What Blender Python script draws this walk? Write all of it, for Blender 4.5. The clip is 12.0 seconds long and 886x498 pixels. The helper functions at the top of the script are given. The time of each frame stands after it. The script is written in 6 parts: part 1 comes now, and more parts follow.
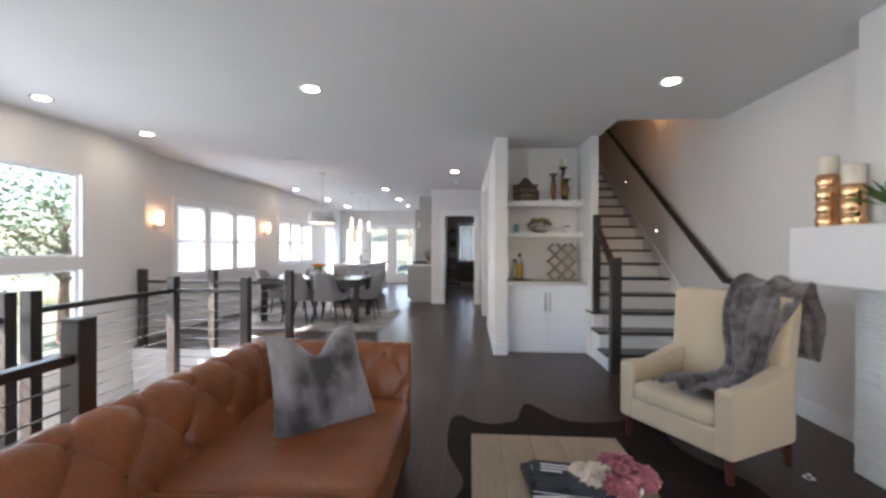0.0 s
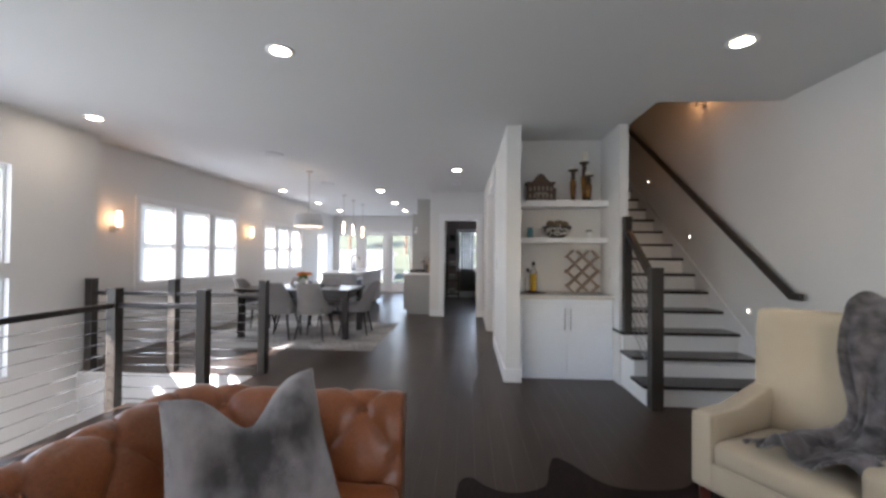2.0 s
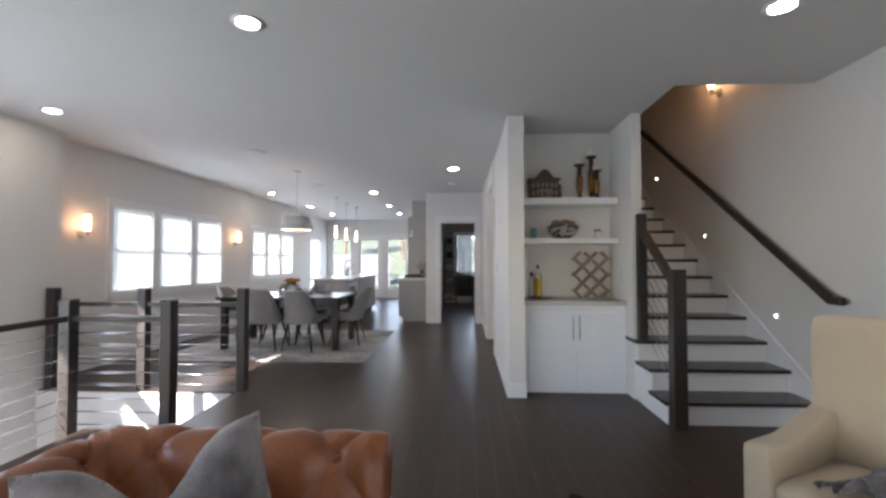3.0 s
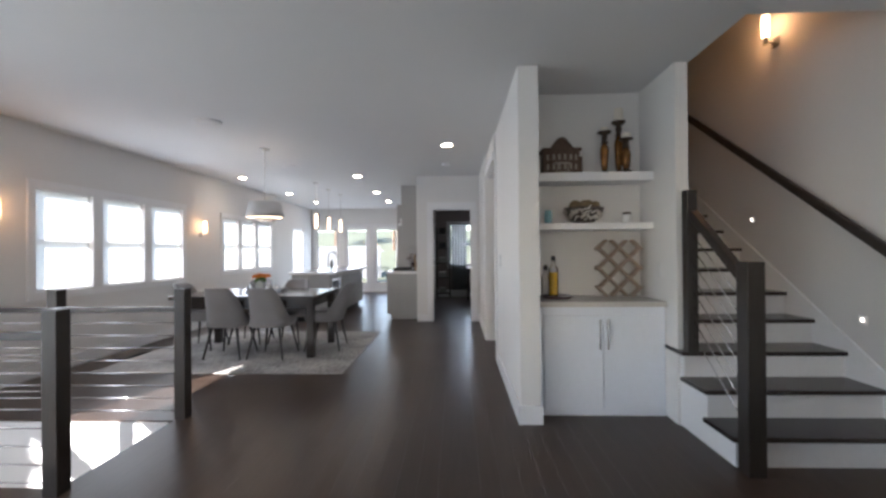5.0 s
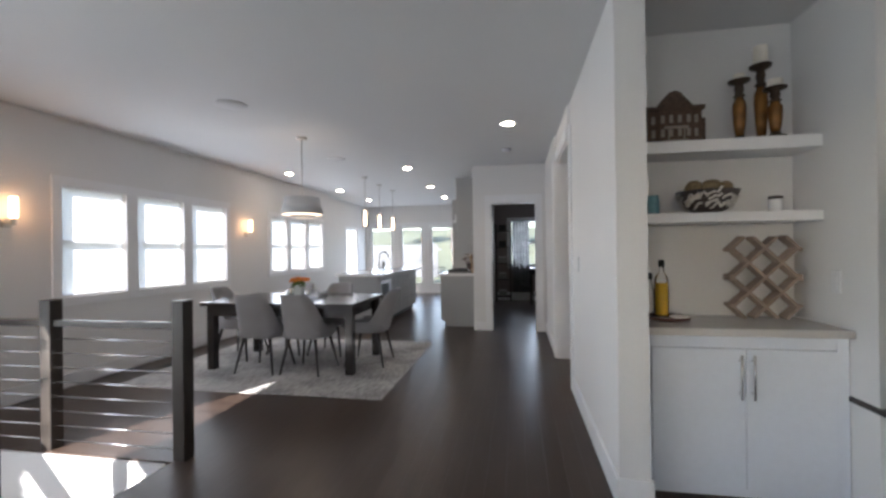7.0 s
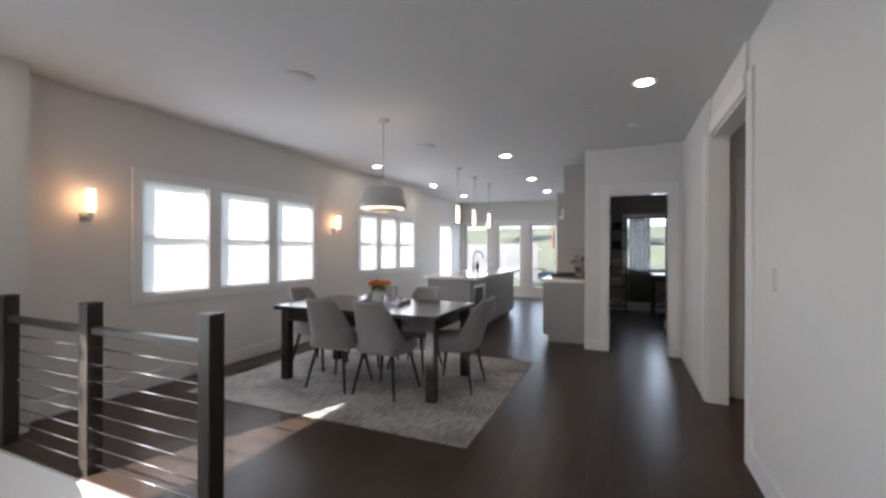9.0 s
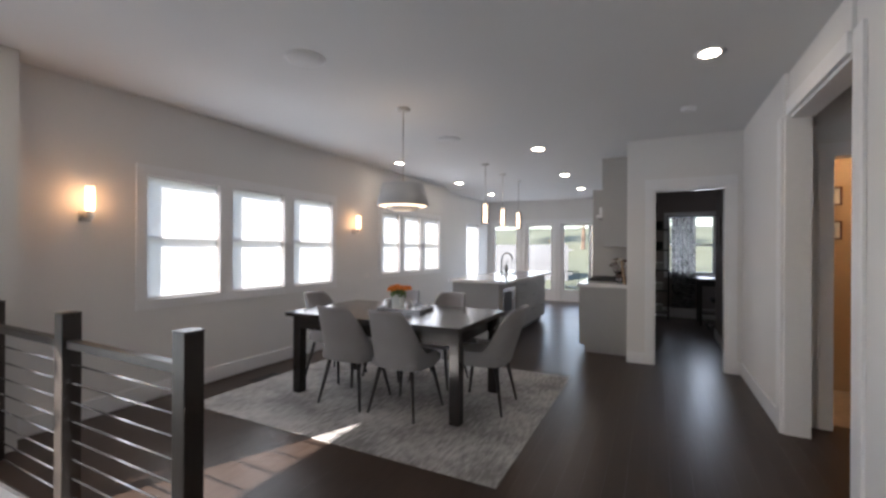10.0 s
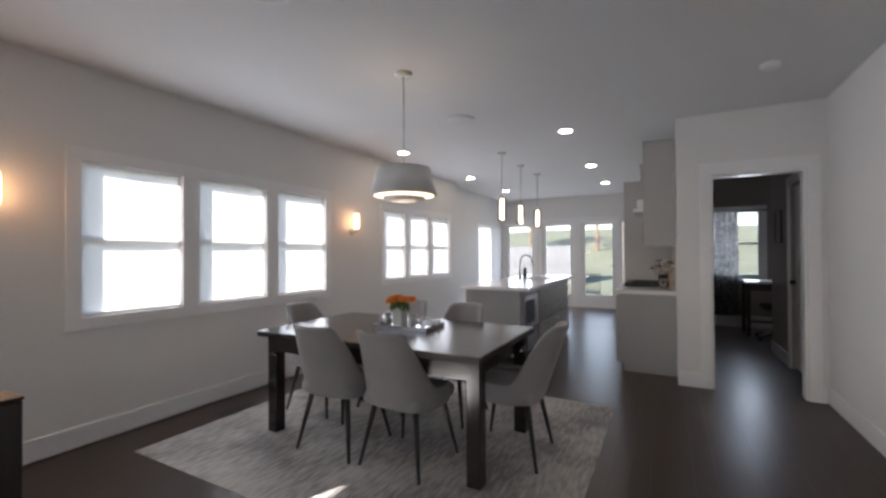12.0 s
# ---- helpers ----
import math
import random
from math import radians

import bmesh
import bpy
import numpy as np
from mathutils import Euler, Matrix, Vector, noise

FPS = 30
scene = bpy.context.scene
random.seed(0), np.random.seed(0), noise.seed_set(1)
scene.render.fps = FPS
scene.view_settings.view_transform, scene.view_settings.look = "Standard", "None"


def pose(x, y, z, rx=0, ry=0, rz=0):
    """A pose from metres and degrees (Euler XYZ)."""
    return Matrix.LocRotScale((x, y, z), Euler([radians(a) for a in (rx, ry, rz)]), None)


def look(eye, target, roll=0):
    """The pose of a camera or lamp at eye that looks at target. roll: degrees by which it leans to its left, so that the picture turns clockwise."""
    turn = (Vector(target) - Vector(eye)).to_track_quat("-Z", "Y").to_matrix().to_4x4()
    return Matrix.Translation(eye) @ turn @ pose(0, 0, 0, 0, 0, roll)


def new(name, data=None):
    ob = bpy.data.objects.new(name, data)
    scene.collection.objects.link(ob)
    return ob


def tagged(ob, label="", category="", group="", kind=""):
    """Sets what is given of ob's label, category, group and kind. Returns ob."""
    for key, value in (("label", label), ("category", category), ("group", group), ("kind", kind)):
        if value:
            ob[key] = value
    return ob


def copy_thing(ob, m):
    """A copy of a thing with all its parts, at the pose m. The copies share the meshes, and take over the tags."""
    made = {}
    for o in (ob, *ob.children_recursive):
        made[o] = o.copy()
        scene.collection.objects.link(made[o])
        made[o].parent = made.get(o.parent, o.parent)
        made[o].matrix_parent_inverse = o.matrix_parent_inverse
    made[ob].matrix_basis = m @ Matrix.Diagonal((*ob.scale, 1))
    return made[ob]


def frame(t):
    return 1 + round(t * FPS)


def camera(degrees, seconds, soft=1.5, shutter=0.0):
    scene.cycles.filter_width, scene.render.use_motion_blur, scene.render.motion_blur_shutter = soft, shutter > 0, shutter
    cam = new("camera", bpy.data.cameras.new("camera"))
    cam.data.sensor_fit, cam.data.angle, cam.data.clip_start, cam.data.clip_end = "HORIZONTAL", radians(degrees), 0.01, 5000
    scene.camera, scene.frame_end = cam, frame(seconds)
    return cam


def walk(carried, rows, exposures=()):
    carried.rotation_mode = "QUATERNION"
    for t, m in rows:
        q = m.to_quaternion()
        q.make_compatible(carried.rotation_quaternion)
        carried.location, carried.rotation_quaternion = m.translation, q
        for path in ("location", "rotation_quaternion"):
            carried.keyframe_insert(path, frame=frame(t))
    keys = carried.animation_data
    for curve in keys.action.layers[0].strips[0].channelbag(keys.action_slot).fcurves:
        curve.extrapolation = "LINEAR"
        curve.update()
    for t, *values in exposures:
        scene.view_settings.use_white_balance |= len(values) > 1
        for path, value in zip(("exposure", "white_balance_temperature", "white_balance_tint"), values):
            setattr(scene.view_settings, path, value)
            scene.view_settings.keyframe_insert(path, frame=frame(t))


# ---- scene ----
cam = camera(93.1, 12.0, 2.8)
EXPOSURES = [(0.0, 2.80, 5980, 15), (2.5, 2.57, 5950, 14), (5.5, 2.57, 5920, 13), (7.5, 2.40, 5980, 13), (10.0, 2.15, 6150, 15), (12.0, 2.12, 6150, 15)]
PATH = [
    (0, (0.251, 0.107, 1.31), (0.123, 2.103, 1.302), 0.2),
    (0.5, (0.24, 0.312, 1.311), (0.046, 2.302, 1.304), 0.2),
    (1, (0.223, 0.509, 1.306), (0.018, 2.498, 1.308), 0.2),
    (1.5, (0.182, 0.699, 1.303), (0.012, 2.692, 1.317), 0.4),
    (2, (0.153, 0.89, 1.301), (0.038, 2.886, 1.33), 0.5),
    (2.5, (0.137, 1.081, 1.297), (0.035, 3.078, 1.34), 0.3),
    (3, (0.14, 1.278, 1.288), (0.039, 3.275, 1.339), -0.1),
    (5, (0.092, 2.135, 1.286), (0.027, 4.134, 1.295), -0.5),
    (5.5, (0.064, 2.349, 1.292), (-0.028, 4.347, 1.291), -0.4),
    (6, (0.04, 2.571, 1.304), (-0.08, 4.567, 1.299), -0.3),
    (6.5, (0.048, 2.784, 1.313), (-0.171, 4.772, 1.308), -0.4),
    (7, (0.053, 3.001, 1.312), (-0.292, 4.971, 1.315), -0.7),
    (7.5, (0.018, 3.231, 1.331), (-0.435, 5.179, 1.329), -0.4),
    (9.5, (-0.249, 4.088, 1.34), (-1.112, 5.892, 1.34), 0.3),
    (10, (-0.334, 4.283, 1.349), (-1.237, 6.067, 1.349), 0.3),
    (10.5, (-0.424, 4.488, 1.352), (-1.347, 6.263, 1.353), 0.1),
    (11, (-0.513, 4.685, 1.368), (-1.449, 6.451, 1.364), -0.2),
    (11.5, (-0.621, 4.859, 1.346), (-1.554, 6.624, 1.352), -0.3),
    (12, (-0.728, 5.01, 1.329), (-1.668, 6.771, 1.345), -0.3),
]
walk(cam, [(t, look(eye, target, roll)) for t, eye, target, roll in PATH], EXPOSURES)

# ---- light ----
world = bpy.data.worlds.new("world")
scene.world = world
world.use_nodes = True
wn = world.node_tree.nodes
sky = wn.new("ShaderNodeTexSky")
sky.sky_type, sky.sun_disc = "NISHITA", False
SUN_DIR = Vector((0.40, 0.92, -0.45)).normalized()
sky.sun_elevation = math.asin(-SUN_DIR.z)
sky.sun_rotation = math.atan2(-SUN_DIR.x, -SUN_DIR.y)
wn["Background"].inputs["Strength"].default_value = 0.10
world.node_tree.links.new(sky.outputs[0], wn["Background"].inputs["Color"])
sun = new("sun", bpy.data.lights.new("sun", "SUN"))
sun.data.energy, sun.data.angle, sun.data.color = 5.0, radians(0.5), (1.0, 0.93, 0.82)
sun.matrix_world = look((0, 0, 20), Vector((0, 0, 20)) + SUN_DIR)


def lamp(name, kind, at, energy, colour, size=0.1, target=None):
    ob = new(name, bpy.data.lights.new(name, kind))
    ob.data.energy, ob.data.color = energy, colour
    if kind == "AREA":
        ob.data.shape, ob.data.size = "DISK", size
    else:
        ob.data.shadow_soft_size = size
    ob.matrix_world = look(at, target) if target else Matrix.Translation(at)
    return ob


def sky_panel(at, normal, width, height, energy):
    """Daylight of the sky in a window's opening."""
    ob = new("window_daylight", bpy.data.lights.new("window_daylight", "AREA"))
    ob.data.shape, ob.data.size, ob.data.size_y = "RECTANGLE", width, height
    ob.data.energy, ob.data.color = energy, (0.86, 0.93, 1.0)
    ob.matrix_world = look(at, Vector(at) + Vector(normal))
    return ob

# ---- materials ----
def nodes_of(name):
    m = bpy.data.materials.new(name)
    m.use_nodes = True
    return m, m.node_tree.nodes, m.node_tree.links, m.node_tree.nodes["Principled BSDF"]


def mat(name, colour, rough=0.5, metal=0.0, vary=0.12, grain=40.0, broad=1.5, bump=0.1, stretch=(1, 1, 1), spec=0.5, sheen=0.0, coat=0.0, random=0.0, island=0.0, contrast=1.0):
    """Base colour with grain and broad stains, fine relief and uneven gloss."""
    m, n, l, b = nodes_of(name)
    co = n.new("ShaderNodeTexCoord")
    mp = n.new("ShaderNodeMapping")
    mp.inputs["Scale"].default_value = stretch
    l.new(co.outputs["Object"], mp.inputs["Vector"])
    fine, wide = n.new("ShaderNodeTexNoise"), n.new("ShaderNodeTexNoise")
    fine.inputs["Scale"].default_value, fine.inputs["Detail"].default_value = grain, 6
    wide.inputs["Scale"].default_value, wide.inputs["Detail"].default_value = broad, 3
    l.new(mp.outputs[0], fine.inputs["Vector"])
    l.new(co.outputs["Object"], wide.inputs["Vector"])
    add = n.new("ShaderNodeMath")
    add.operation = "ADD"
    l.new(fine.outputs["Fac"], add.inputs[0])
    l.new(wide.outputs["Fac"], add.inputs[1])
    last = add
    if random or island:
        src = n.new("ShaderNodeObjectInfo") if random else n.new("ShaderNodeNewGeometry")
        mul = n.new("ShaderNodeMath")
        mul.operation = "MULTIPLY_ADD"
        l.new(src.outputs["Random" if random else "Random Per Island"], mul.inputs[0])
        mul.inputs[1].default_value = random or island
        l.new(add.outputs[0], mul.inputs[2])
        last = mul
    ramp = n.new("ShaderNodeMapRange")
    half = (0.4 + (random or island) / 2) / contrast
    mid = 1.0 + (random or island) / 2
    ramp.inputs["From Min"].default_value, ramp.inputs["From Max"].default_value = mid - half, mid + half
    ramp.inputs["To Min"].default_value, ramp.inputs["To Max"].default_value = 1 - vary, 1 + vary
    l.new(last.outputs[0], ramp.inputs["Value"])
    mix = n.new("ShaderNodeVectorMath")
    mix.operation = "SCALE"
    mix.inputs[0].default_value = colour
    l.new(ramp.outputs[0], mix.inputs["Scale"])
    l.new(mix.outputs[0], b.inputs["Base Color"])
    rr = n.new("ShaderNodeMapRange")
    rr.inputs["To Min"].default_value, rr.inputs["To Max"].default_value = max(rough - 0.06, 0.02), min(rough + 0.06, 1)
    l.new(wide.outputs["Fac"], rr.inputs["Value"])
    l.new(rr.outputs[0], b.inputs["Roughness"])
    b.inputs["Metallic"].default_value = metal
    b.inputs["Specular IOR Level"].default_value = spec
    b.inputs["Sheen Weight"].default_value = sheen
    b.inputs["Coat Weight"].default_value = coat
    if bump:
        bp = n.new("ShaderNodeBump")
        bp.inputs["Strength"].default_value, bp.inputs["Distance"].default_value = bump, 0.004
        l.new(fine.outputs["Fac"], bp.inputs["Height"])
        l.new(bp.outputs[0], b.inputs["Normal"])
    return m


def glow(name, colour, strength):
    m, n, l, b = nodes_of(name)
    b.inputs["Base Color"].default_value = (*colour, 1)
    b.inputs["Emission Color"].default_value, b.inputs["Emission Strength"].default_value = (*colour, 1), strength
    return m


def glass(name, colour=(1, 1, 1), rough=0.0):
    m, n, l, b = nodes_of(name)
    b.inputs["Base Color"].default_value = (*colour, 1)
    b.inputs["Transmission Weight"].default_value, b.inputs["Roughness"].default_value = 1, rough
    b.inputs["IOR"].default_value = 1.45
    return m


def pane_glass():
    """Thin window glass: mostly clear with a faint gloss."""
    m, n, l, b = nodes_of("pane_glass")
    clear, gloss, mix, fres = (n.new("ShaderNode" + k) for k in ("BsdfTransparent", "BsdfGlossy", "MixShader", "Fresnel"))
    gloss.inputs["Roughness"].default_value = 0.02
    fres.inputs["IOR"].default_value = 1.3
    l.new(fres.outputs[0], mix.inputs[0])
    l.new(clear.outputs[0], mix.inputs[1])
    l.new(gloss.outputs[0], mix.inputs[2])
    l.new(mix.outputs[0], n["Material Output"].inputs["Surface"])
    return m


def shade_cloth():
    """White roller-shade cloth that lets daylight glow through."""
    m, n, l, b = nodes_of("shade_cloth")
    dif, tra, mix = (n.new("ShaderNode" + k) for k in ("BsdfDiffuse", "BsdfTranslucent", "MixShader"))
    co, wav = n.new("ShaderNodeTexCoord"), n.new("ShaderNodeTexNoise")
    wav.inputs["Scale"].default_value = 220
    l.new(co.outputs["Object"], wav.inputs["Vector"])
    rng = n.new("ShaderNodeMapRange")
    rng.inputs["To Min"].default_value, rng.inputs["To Max"].default_value = 0.70, 0.78
    l.new(wav.outputs["Fac"], rng.inputs["Value"])
    dif.inputs["Color"].default_value = (0.86, 0.87, 0.88, 1)
    tra.inputs["Color"].default_value = (0.93, 0.94, 0.96, 1)
    l.new(rng.outputs[0], mix.inputs[0])
    l.new(dif.outputs[0], mix.inputs[1])
    l.new(tra.outputs[0], mix.inputs[2])
    l.new(mix.outputs[0], n["Material Output"].inputs["Surface"])
    return m


WALL = mat("wall_paint", (0.74, 0.73, 0.72), 0.6, vary=0.03, grain=90, bump=0.06)
CEIL = mat("ceiling_paint", (0.74, 0.74, 0.74), 0.8, vary=0.02, grain=120, bump=0.08)
TRIM = mat("trim_paint", (0.80, 0.80, 0.81), 0.35, vary=0.03, grain=30, bump=0.03)
# White paint tinted blue to stand in for sky light on it.
CABINET = mat("cabinet_paint_sky_tint", (0.77, 0.81, 0.88), 0.35, vary=0.03, grain=30, bump=0.03)
FLOOR = mat("dark_oak_floor", (0.056, 0.038, 0.029), 0.31, vary=0.24, grain=4, broad=1.2, bump=0, stretch=(9, 0.7, 1), island=0.2, spec=0.22)
FLOORP = mat("dark_oak_plank", (0.056, 0.038, 0.029), 0.31, vary=0.24, grain=4, broad=1.2, bump=0, stretch=(9, 0.7, 1), random=0.2, spec=0.22)
DARKWOOD = mat("espresso_wood", (0.030, 0.024, 0.020), 0.38, vary=0.35, grain=12, bump=0.15, stretch=(6, 6, 0.6))
RAILWOOD = mat("espresso_rail_wood", (0.028, 0.022, 0.019), 0.38, vary=0.35, grain=12, bump=0.15, stretch=(1.5, 1.5, 6))
TREAD = mat("stair_tread_wood", (0.040, 0.030, 0.027), 0.25, vary=0.3, grain=10, bump=0.12, stretch=(0.7, 8, 8))
STEEL = mat("brushed_steel", (0.62, 0.62, 0.64), 0.25, metal=1, vary=0.05, grain=80, bump=0.02)
NICKEL = mat("satin_nickel", (0.55, 0.53, 0.50), 0.3, metal=1, vary=0.05, bump=0.0)
BLACK = mat("black_metal", (0.02, 0.02, 0.02), 0.4, metal=0.3, vary=0.1, bump=0.0)
PANE = pane_glass()
SHADE = shade_cloth()
LIGHTGREY = mat("light_grey_cabinet", (0.36, 0.355, 0.345), 0.4, vary=0.04, grain=30, bump=0.03)
QUARTZ = mat("white_quartz", (0.78, 0.77, 0.76), 0.12, vary=0.05, grain=25, broad=4, bump=0.0)
LENS = glow("lamp_lens", (1.0, 0.82, 0.60), 16.0)
WARM = glow("warm_bulb", (1.0, 0.55, 0.22), 30.0)

# ---- building tools ----
def bm_of(boxes, bevel=0.0, seg=2):
    """Boxes (x0, y0, z0, x1, y1, z1) in one bmesh, with rounded edges."""
    bm = bmesh.new()
    for x0, y0, z0, x1, y1, z1 in boxes:
        m = pose((x0 + x1) / 2, (y0 + y1) / 2, (z0 + z1) / 2) @ Matrix.Diagonal((abs(x1 - x0), abs(y1 - y0), abs(z1 - z0), 1))
        bmesh.ops.create_cube(bm, size=1, matrix=m)
    if bevel:
        bmesh.ops.bevel(bm, geom=bm.edges[:], offset=bevel, segments=seg, affect="EDGES", profile=0.5, clamp_overlap=True)
    return bm


def bm_turned(profile, steps=20, at=(0, 0, 0)):
    """A turned body from (radius, height) rows."""
    bm, rings = bmesh.new(), []
    for r, z in profile:
        rings.append([bm.verts.new((at[0] + r * math.cos(2 * math.pi * k / steps), at[1] + r * math.sin(2 * math.pi * k / steps), at[2] + z)) for k in range(steps)])
    for a, b in zip(rings, rings[1:]):
        for k in range(steps):
            bm.faces.new((a[k], a[(k + 1) % steps], b[(k + 1) % steps], b[k]))
    bm.faces.new(rings[0][::-1])
    bm.faces.new(rings[-1])
    return bm


def bm_rod(a, b, r0, r1=None, steps=10):
    """A round bar from a to b."""
    a, b = Vector(a), Vector(b)
    bm = bmesh.new()
    turn = (b - a).to_track_quat("Z", "Y").to_matrix().to_4x4()
    bmesh.ops.create_cone(bm, cap_ends=True, segments=steps, radius1=r0, radius2=r0 if r1 is None else r1, depth=(b - a).length, matrix=Matrix.Translation((a + b) / 2) @ turn)
    return bm


def bm_beam(a, b, w, h, bevel=0.004):
    """A square bar of width w and height h from a to b."""
    a, b = Vector(a), Vector(b)
    turn = (b - a).to_track_quat("Y", "Z").to_matrix().to_4x4()
    bm = bm_of([(-w / 2, -(b - a).length / 2, -h / 2, w / 2, (b - a).length / 2, h / 2)], bevel)
    bm.transform(Matrix.Translation((a + b) / 2) @ turn)
    return bm


def bm_join(*parts):
    out = bmesh.new()
    for p in parts:
        me = bpy.data.meshes.new("t")
        p.to_mesh(me)
        out.from_mesh(me)
        bpy.data.meshes.remove(me)
        p.free()
    return out


def bm_path(points, radius, steps=8):
    """A round tube through points."""
    bm, rings = bmesh.new(), []
    pts = [Vector(p) for p in points]
    for k, p in enumerate(pts):
        d = (pts[min(k + 1, len(pts) - 1)] - pts[max(k - 1, 0)]).normalized()
        q = d.to_track_quat("Z", "Y")
        rings.append([bm.verts.new(p + q @ Vector((radius * math.cos(2 * math.pi * j / steps), radius * math.sin(2 * math.pi * j / steps), 0))) for j in range(steps)])
    for a, b in zip(rings, rings[1:]):
        for j in range(steps):
            bm.faces.new((a[j], a[(j + 1) % steps], b[(j + 1) % steps], b[j]))
    bm.faces.new(rings[0][::-1])
    bm.faces.new(rings[-1])
    return bm


def mesh_object(name, bm, material, smooth=False):
    me = bpy.data.meshes.new(name)
    bmesh.ops.recalc_face_normals(bm, faces=bm.faces[:])
    bm.to_mesh(me)
    bm.free()
    me.materials.append(material)
    if smooth:
        me.polygons.foreach_set("use_smooth", [True] * len(me.polygons))
    return new(name, me)


def part(name, bm, material, parent, label="", smooth=False):
    ob = mesh_object(name, bm, material, smooth)
    ob.parent = parent
    if label:
        ob["label"] = label
    return ob


def thing(name, at, label, category, group="", turn=0, kind=""):
    ob = new(name)
    ob.matrix_basis = pose(*at, 0, 0, turn)
    ob.empty_display_size = 0.1
    return tagged(ob, label, category, group, kind)


def struct(name, bm, material, label, category, smooth=False):
    return tagged(mesh_object(name, bm, material, smooth), label, category, "", "structure")


def wall_with_holes(axis, at, thick, lo, hi, z0, z1, holes):
    """Boxes of a wall across x = at (axis 'x') or y = at, from at to at + thick, with holes (lo, hi, z0, z1)."""
    out = []

    def put(a, b, c, d):
        if b - a > 1e-4 and d - c > 1e-4:
            p, q = min(at, at + thick), max(at, at + thick)
            out.append((p, a, c, q, b, d) if axis == "x" else (a, p, c, b, q, d))
    cuts = sorted({lo, hi, *[h[0] for h in holes], *[h[1] for h in holes]})
    for a, b in zip(cuts, cuts[1:]):
        mid, z = (a + b) / 2, z0
        for h in sorted((h for h in holes if h[0] < mid < h[1]), key=lambda h: h[2]):
            put(a, b, z, h[2])
            z = h[3]
        put(a, b, z, z1)
    return bm_of(out)


# ---- the large structure ----
H = 2.655
LOW = -1.45
XW, XV, XR, XB, XC = -4.34, -4.12, 2.85, 0.555, 0.51
YF = 15.45
# floor slab with the stairwell left open
struct("floor", bm_of([
    (XW - 0.2, 5.30, -0.3, -2.12, YF + 0.2, -0.012), (-2.12, -2.6, -0.3, XR + 0.2, YF + 0.2, -0.012), (-2.78, -2.6, -0.3, -2.12, 4.40, -0.012),
]), FLOOR, "dark stained oak plank floor with a satin finish", "floor")
struct("floor_lower", bm_of([(XV - 0.2, -2.8, LOW - 0.2, -1.0, 5.5, LOW)]), mat("pale_tile", (0.6, 0.58, 0.55), 0.3, vary=0.08), "pale tiled entry floor below the landing", "floor")
# ceiling with the hole over the stairs
struct("ceiling", bm_of([
    (-4.9, 5.38, H, 1.80, YF + 0.2, H + 0.25), (XV - 0.12, -2.95, H, 1.80, 5.38, H + 0.25), (1.80, -2.8, H, XR + 0.2, 4.64, H + 0.25), (1.80, 9.2, H, XR + 0.2, YF + 0.2, H + 0.25),
]), CEIL, "smooth white painted ceiling", "ceiling")
struct("ceiling_upper", bm_of([(1.5, 4.0, 5.2, XR + 0.3, 10.2, 5.4)]), CEIL, "white ceiling above the staircase", "ceiling")
WIN_A = [(6.40, 7.10, 0.885, 1.985), (7.24, 7.94, 0.885, 1.985), (8.08, 8.78, 0.885, 1.985)]
WIN_B = [(9.95, 10.50, 0.945, 1.945), (10.62, 11.22, 0.945, 1.945), (11.36, 12.00, 0.945, 1.945)]
struct("wall_west", wall_with_holes("x", XW, -0.10, 5.50, 12.35, -0.3, H, WIN_A + WIN_B), WALL, "warm white painted wall with windows", "wall")
# The last two openings are unseen, added so sun reaches the railing.
BIG = [(0.75, 4.58, 1.19, 2.12), (0.75, 4.58, 0.13, 1.05), (-0.6, 0.6, 1.19, 2.12), (-0.6, 0.6, 0.13, 1.05)]
struct("wall_west_stair", wall_with_holes("x", XV, -0.12, -2.8, 5.50, LOW, H, BIG), WALL, "white painted wall beside the stairwell with tall windows", "wall")
struct("wall_west_return", bm_of([(XW - 0.10, 5.38, LOW, XV - 0.12, 5.50, H)]), WALL, "white painted wall return", "wall")
SIDE = [(13.88, 14.72, 0.25, 1.98)]
struct("wall_west_kitchen", wall_with_holes("x", -4.55, -0.10, 12.35, YF + 0.16, -0.3, H, SIDE), WALL, "white painted kitchen side wall", "wall")
DOORS = [(-4.36, -3.75), (-3.40, -2.80), (-2.46, -1.85)]
struct("wall_north", wall_with_holes("y", YF, 0.16, -4.55, -0.48, -0.3, H, [(a - 0.08, b + 0.08, 0.02, 2.05) for a, b in DOORS]), WALL, "white wall with glazed garden doors", "wall")
struct("wall_kitchen_east", bm_of([(-0.64, 9.93, -0.3, -0.50, YF, H)]), WALL, "white painted kitchen wall", "wall")
struct("wall_study_front", wall_with_holes("y", 9.80, 0.13, -0.64, 0.70, 0, H, [(-0.35, 0.365, 0, 2.057)]), WALL, "white wall with an open doorway", "wall")
struct("wall_hall_near", bm_of([(XB, 5.26, 0, XB + 0.15, 7.07, H)]), WALL, "white wall end beside the bookcase niche", "wall")
struct("wall_hall_far", bm_of([(XC, 8.18, 0, XC + 0.15, 9.80, H), (XB - 0.02, 7.07, 2.34, XB + 0.13, 8.18, H)]), WALL, "white painted wall beyond the cased opening", "wall")
struct("wall_niche_back", bm_of([(XB + 0.15, 5.86, 0, 1.70, 6.00, H)]), WALL, "white back wall of the bookcase niche", "wall")
struct("wall_niche_side", bm_of([(1.70, 5.26, 0, 1.79, 9.2, 5.2)]), WALL, "white wall between niche and staircase", "wall")
